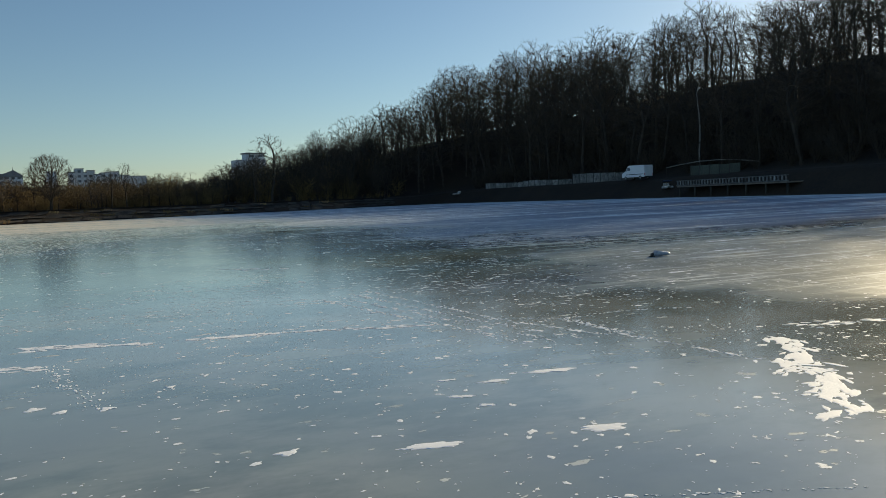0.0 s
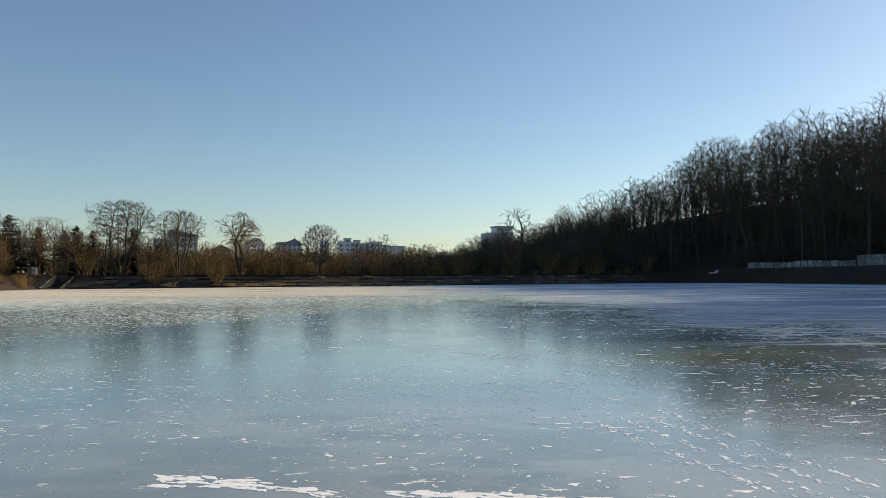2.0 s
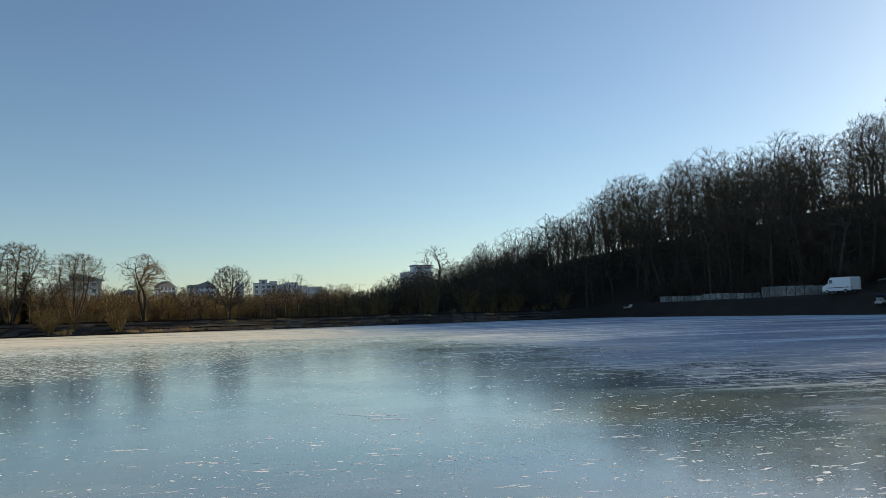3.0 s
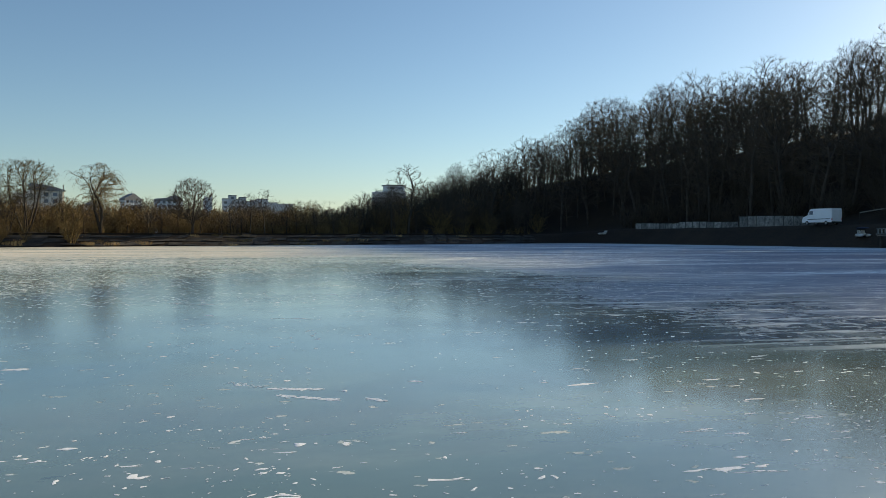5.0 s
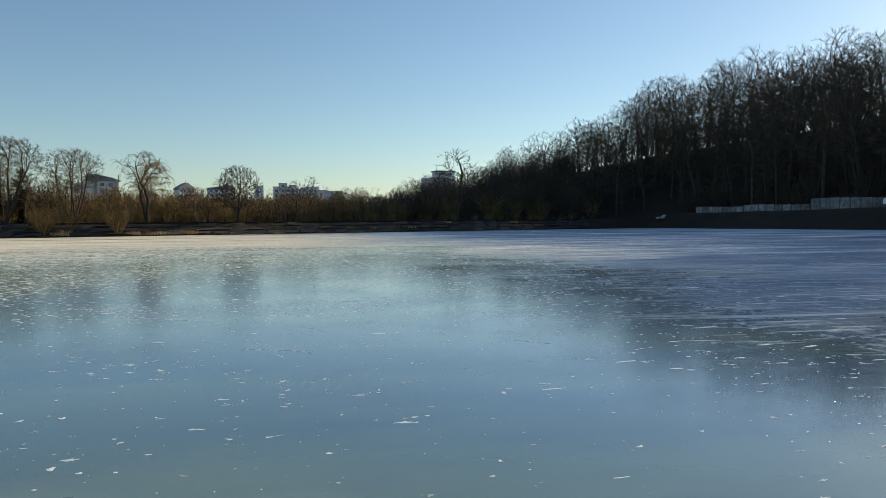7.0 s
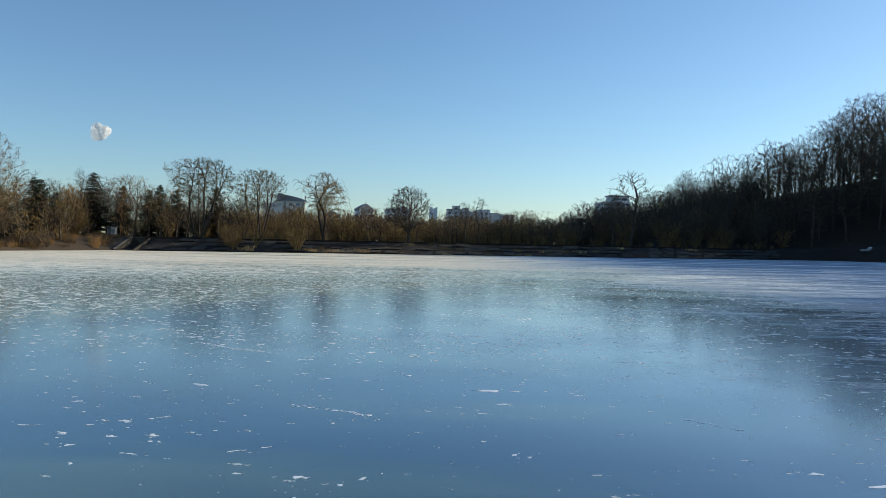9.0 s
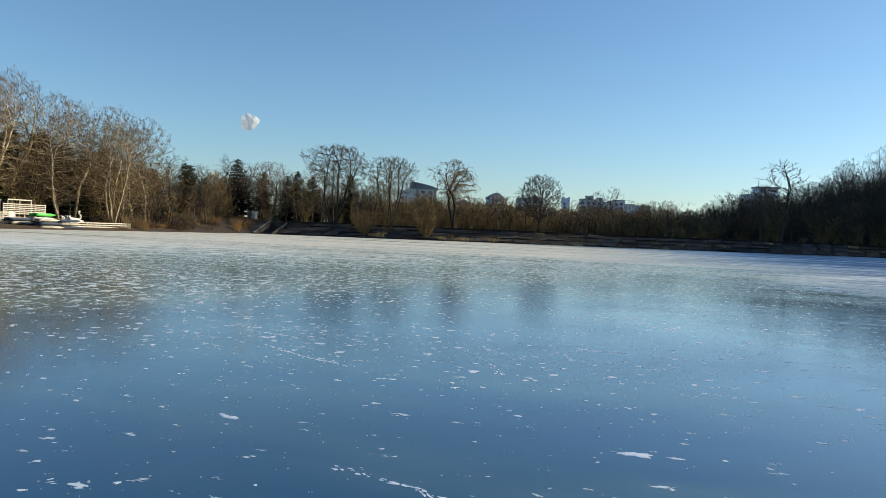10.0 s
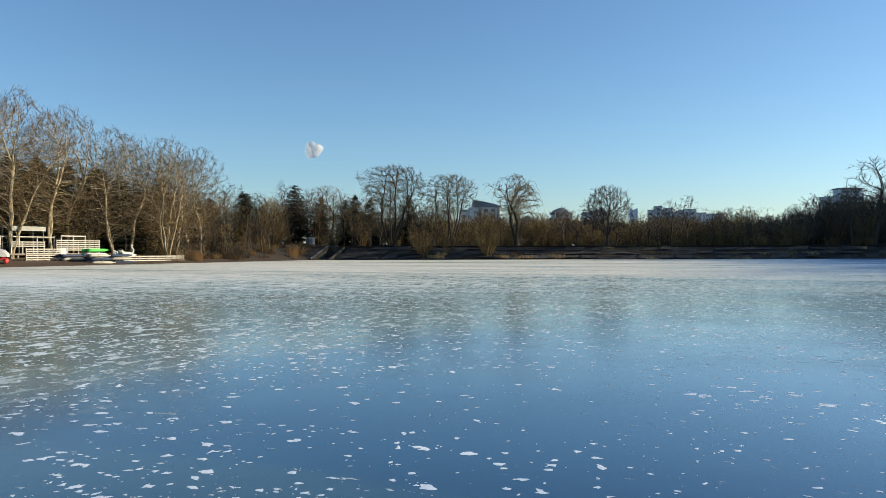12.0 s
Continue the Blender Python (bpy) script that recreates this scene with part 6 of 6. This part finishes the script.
def landing_stage():
    """A raised landing stage on piles with a pale pierced balustrade."""
    a, bb = Vector((80.2, 66.5, 0)), Vector((76.6, 41.0, 0))
    L = (bb - a).length
    turn = math.degrees(math.atan2(bb.y - a.y, bb.x - a.x))
    root = thing("landing_stage", pose(a.x, a.y, 0, 0, 0, turn), "raised landing stage on dark piles with a pale pierced balustrade", "pier")
    part("deck", boxes(((L, 2.6, 0.22), (L / 2, 1.3, 1.7)), bevel=0.03), WOOD, root)
    pile = mesh_from("pile", rod(bmesh.new(), (0, 0, -0.3), (0, 0, 1.6), 0.17, 0.15, 10), DARKSTONE)
    for i in range(7):
        part("pile", pile, DARKSTONE, root, at=pose(0.5 + i * (L - 1) / 6, 0.3, 0))
    part("skirt", boxes(((L, 0.14, 0.9), (L / 2, 2.4, 1.15))), DARKSTONE, root)
    part("handrail", boxes(((L, 0.16, 0.12), (L / 2, -0.02, 2.6)), bevel=0.02), PANEL, root)
    part("foot_rail", boxes(((L, 0.16, 0.14), (L / 2, -0.02, 1.9)), bevel=0.02), PANEL, root)
    bal = mesh_from("baluster", boxes(((0.28, 0.12, 0.6), (0, 0, 0)), bevel=0.05), PANEL)
    n = int(L / 0.72)
    for i in range(n):
        part("baluster", bal, PANEL, root, at=pose((i + 0.5) * L / n, -0.02, 2.25))
    return root


landing_stage()

# a pale pipe on props above the road
pipe = thing("pipe", pose(0, 0, 0), "pale bent pipe carried on props above the shore", "pipe")
pts = [Vector(p) for p in ((87.6, 78.0, 5.2), (88.6, 75.5, 5.6), (89.6, 72, 5.95), (90.4, 68, 5.95), (90.8, 64.5, 5.75), (91.0, 60.0, 5.2))]
bm = bmesh.new()
for p, s in zip(pts, pts[1:]):
    rod(bm, p, s + (s - p).normalized() * 0.03, 0.085, None, 10)
part("tube", bm, PANEL, pipe)
for p in pts[::2]:
    part("prop", rod(bmesh.new(), (p.x, p.y, terrain(p.x, p.y) - 0.2), (p.x, p.y, p.z), 0.05, None, 8), DARKSTONE, pipe)


def pedal_boat(x, y, z, turn, hull_mat, label, swan=False, hood=None, flat=1.0, small=1.0):
    """A two-hulled pedal boat, with seats and, on some, a swan's neck."""
    root = thing("pedal_boat", pose(x, y, z, 0, 0, turn) @ Matrix.Diagonal((0.92 * small, 0.92 * small, 0.92 * flat * small, 1)), label, "boat", "pedal boats")
    for s in (-0.5, 0.5):
        rings = []
        for t, w, h in ((-1.35, 0.12, 0.2), (-1.2, 0.24, 0.34), (0, 0.28, 0.4), (0.9, 0.24, 0.38), (1.35, 0.1, 0.42), (1.5, 0.03, 0.46)):
            rings.append([(t, s + w * math.cos(6.2832 * i / 10), 0.24 + (h - 0.2) * 0.5 + 0.24 * math.sin(6.2832 * i / 10) * (1 if t < 1.3 else 0.4)) for i in range(10)])
        part("float", loft(rings), hull_mat, root, smooth=True)
    part("deck", boxes(((2.0, 1.3, 0.14), (-0.1, 0, 0.5)), bevel=0.04), hull_mat, root)
    for s in (-0.3, 0.3) if flat == 1 else ():
        part("seat", loft([[(-0.75, s + w, 0.56), (-0.2, s + w, 0.56), (-0.2, s + w, 0.68), (-0.6, s + w, 0.7), (-0.82, s + w, 1.12), (-0.94, s + w, 1.1)] for w in (-0.24, 0.24)]), hull_mat, root)
    if swan:
        bm = bmesh.new()
        neck = [Vector(p) for p in ((1.0, 0, 0.5), (1.32, 0, 0.8), (1.4, 0, 1.08), (1.2, 0, 1.32), (1.0, 0, 1.5), (1.02, 0, 1.68), (1.12, 0, 1.74))]
        for k, (p, s) in enumerate(zip(neck, neck[1:])):
            rod(bm, p, s, 0.17 - 0.02 * k, 0.15 - 0.02 * k, 10)
        bmesh.ops.create_icosphere(bm, subdivisions=2, radius=0.16, matrix=Matrix.Translation((1.08, 0, 1.74)) @ Matrix.Diagonal((1.3, 0.9, 0.9, 1)))
        part("neck", bm, BOATWHITE, root, "white curved swan neck")
        part("beak", rod(bmesh.new(), (1.22, 0, 1.72), (1.42, 0, 1.65), 0.06, 0.02, 8), YELLOW, root)
        for s in (-0.74, 0.74):
            part("wing", loft([[(-1.0, s, 0.45), (0.7, s, 0.45), (0.75, s, 0.62), (0.2, s, 0.78), (-0.7, s, 0.86), (-1.45, s, 1.08)], [(-0.9, s * 1.12, 0.48), (0.6, s * 1.12, 0.48), (0.62, s * 1.12, 0.6), (0.15, s * 1.12, 0.72), (-0.7, s * 1.12, 0.8), (-1.35, s * 1.12, 1.0)]]), BOATWHITE, root)
    if hood:
        part("hood", loft([[(-0.9, w, 1.25), (-0.7, w, 1.55), (0.4, w, 1.6), (0.7, w, 1.4), (0.35, w, 1.52), (-0.65, w, 1.47)] for w in (-0.65, 0.65)]), hood, root)
    return root


def on(x, y, lift=0.0):
    return max(0.0, terrain(x, y)) + lift


pedal_boat(82.2, 71.2, on(82.2, 71.2), 250, BOATWHITE, "white pedal boat drawn up on the dark eastern bank", hood=BLUEP)
pedal_boat(76.8, 147.5, on(76.8, 147.5), 200, BOATWHITE, "white pedal boat lying on the far shore")

# ---------------------------------------------------------------- boat landing on the western shore
pedal_boat(-61.6, 63.2, 0.72, 82, BOATWHITE, "white swan pedal boat laid up on the landing", True, small=0.88)
pedal_boat(-61.2, 60.4, 0.1, 95, BOATWHITE, "white swan pedal boat with raised wings on the landing", True, small=0.85)
pedal_boat(-63.2, 60.3, 1.3, 84, GREENBOAT, "bright green pedal boat hull on top of stacked boats", flat=0.85)
pedal_boat(-63.2, 60.1, 0.92, 80, BOATWHITE, "white pedal boat hull under the green one", flat=0.7)
pedal_boat(-63.1, 60.4, 0.52, 86, BLUEP, "dark blue pedal boat hull at the bottom of the stack", flat=0.7)
pedal_boat(-64.0, 64.4, 0.75, 88, YELLOW, "yellow pedal boat on the landing", flat=0.8)
for k, (x, y) in enumerate(((-61.5, 58.6), (-61.8, 55.9), (-59.3, 57.1), (-59.2, 59.9))):
    for j in range(3):
        pedal_boat(x - 0.08 * j, y - 0.2 * j + 0.1 * k, 0.02 + 0.38 * j, 80 + 5 * j - 4 * k, (WHITE, BLUEP, WHITE)[j] if k % 2 == 0 else (BLUEP, WHITE, BLUEP)[j],
                   "white pedal boat hull in a stack by the pier" if (j + k) % 2 == 0 else "navy blue pedal boat hull in a stack by the pier", flat=0.7)
pedal_boat(-60.9, 46.7, on(-60.9, 46.7) - 0.05, 140, RED, "red pedal boat under a white canopy on the shore")
canopy = thing("boat_cover", pose(-60.9, 46.7, on(-60.9, 46.7), 0, 0, 140), "white tarpaulin cover over the red boat", "cover")
part("cover", loft([[(x, 0.8 * w * math.cos(k * 0.5236), 0.62 + 0.75 * w * math.sin(k * 0.5236)) for k in range(7)] for x, w in ((-1.2, 0.7), (-0.6, 0.95), (0.2, 1.0), (0.7, 0.7))]), BOATWHITE, canopy)


def board_rail(name, a, bb, z0, rows, gap, posts, label, mat=WHITE, down=0.0):
    """Posts with horizontal boards."""
    a, bb = Vector(a), Vector(bb)
    L = (bb - a).length
    root = thing(name, pose(a.x, a.y, 0, 0, 0, math.degrees(math.atan2(bb.y - a.y, bb.x - a.x))), label, "railing")
    post = mesh_from("post", boxes(((0.11, 0.11, rows * gap + 0.03 + down), (0, 0.08, (rows * gap + 0.03 - down) / 2)), bevel=0.01), mat)
    for i in range(posts):
        part("post", post, mat, root, at=pose(0.06 + i * (L - 0.12) / (posts - 1), 0, z0))
    board = mesh_from("board", boxes(((L, 0.04, min(0.13, gap * 0.56)), (L / 2, 0, 0)), bevel=0.008), mat)
    for j in range(rows):
        part("board", board, mat, root, at=pose(0, 0, z0 + gap * (j + 0.7)))
    return root


stage = thing("boat_pier", pose(-60.3, 57.5, 0, 0, 0, 84), "low plank pier on short piles along the shore ice", "pier")
plank = mesh_from("plank", boxes(((0.24, 2.2, 0.05), (0, 1.1, 0)), bevel=0.008), WOOD)
for i in range(50):
    part("plank", plank, WOOD, stage, at=pose(0.15 + i * 0.255, 0, 0.42))
for y in (0.2, 2.0):
    part("beam", boxes(((12.9, 0.14, 0.16), (6.45, y, 0.31))), WOOD, stage)
pile = mesh_from("pile", rod(bmesh.new(), (0, 0, -0.2), (0, 0, 0.3), 0.09, None, 8), DARKSTONE)
for i in range(12):
    part("pile", pile, DARKSTONE, stage, at=pose(0.3 + i * 1.1, 0.2, 0))
board_rail("pier_railing", (-59.95, 56.2, 0), (-59.2, 70.4, 0), 0.2, 3, 0.24, 11, "low white three-board railing along the pier", WHITE)
board_rail("deck_railing", (-66.6, 58.2, 0), (-66.3, 64.1, 0), 1.45, 6, 0.215, 5, "white railing of six boards on the boat house deck", WHITE, down=0.5)
board_rail("deck_railing", (-62.7, 51.0, 0), (-62.5, 55.0, 0), 0.45, 6, 0.215, 4, "white board railing above the shore", WHITE, down=0.4)
board_rail("deck_railing", (-66.9, 52.8, 0), (-66.6, 56.7, 0), 1.86, 3, 0.22, 4, "white board railing under the awning", WHITE, down=0.7)
board_rail("top_rail", (-68.0, 52.4, 0), (-67.9, 59.2, 0), 2.86, 1, 0.26, 4, "single white rail on tall posts behind the deck", WHITE, down=1.7)
board_rail("top_rail", (-67.2, 59.4, 0), (-67.1, 62.8, 0), 3.02, 1, 0.26, 3, "white upper rail on thin posts above the deck", WHITE, down=1.8)
gate = thing("deck_gate", pose(-62.55, 55.05, 0.5, 0, 0, 88), "narrow white panel gate at the end of the railing", "gate")
part("panel", boxes(((0.75, 0.05, 1.05), (0.38, 0, 0.72)), bevel=0.01), BOATWHITE, gate)
for x in (0.0, 0.76):
    part("post", boxes(((0.09, 0.09, 1.5), (x, 0, 0.6)), bevel=0.01), BOATWHITE, gate)
deck = thing("boat_deck", pose(-66.5, 56.5, 0, 0, 0, 88), "raised timber deck of the boat hire", "deck")
part("platform", boxes(((13.0, 3.6, 0.18), (0.2, 2.0, 1.15)), bevel=0.02), WOOD, deck)
for i in range(5):
    part("support", boxes(((0.16, 0.16, 1.0), (-6 + i * 3.1, 0.35, 0.6))), WOOD, deck)
awn = thing("awning", pose(-68.2, 53.4, 0, 0, 0, 88), "weathered canvas awning on thin poles", "awning")
part("canvas", loft([[(-0.2, y, z), (3.9, y, z), (3.9, y, z + 0.06), (-0.2, y, z + 0.06)] for y, z in ((-0.9, 4.1), (0.2, 4.16), (0.9, 4.1))]), CANVAS, awn)
part("valance", boxes(((4.1, 0.03, 0.45), (1.85, -0.92, 3.9))), CANVAS, awn)
for x in (0, 3.7):
    for y in (-0.8, 0.8):
        part("pole", rod(bmesh.new(), (x, y, 1.0), (x, y, 4.1), 0.035, None, 8), STEEL, awn)

for kind in ALL_KINDS:
    for ob in (*kind.children_recursive, kind):
        bpy.data.objects.remove(ob)
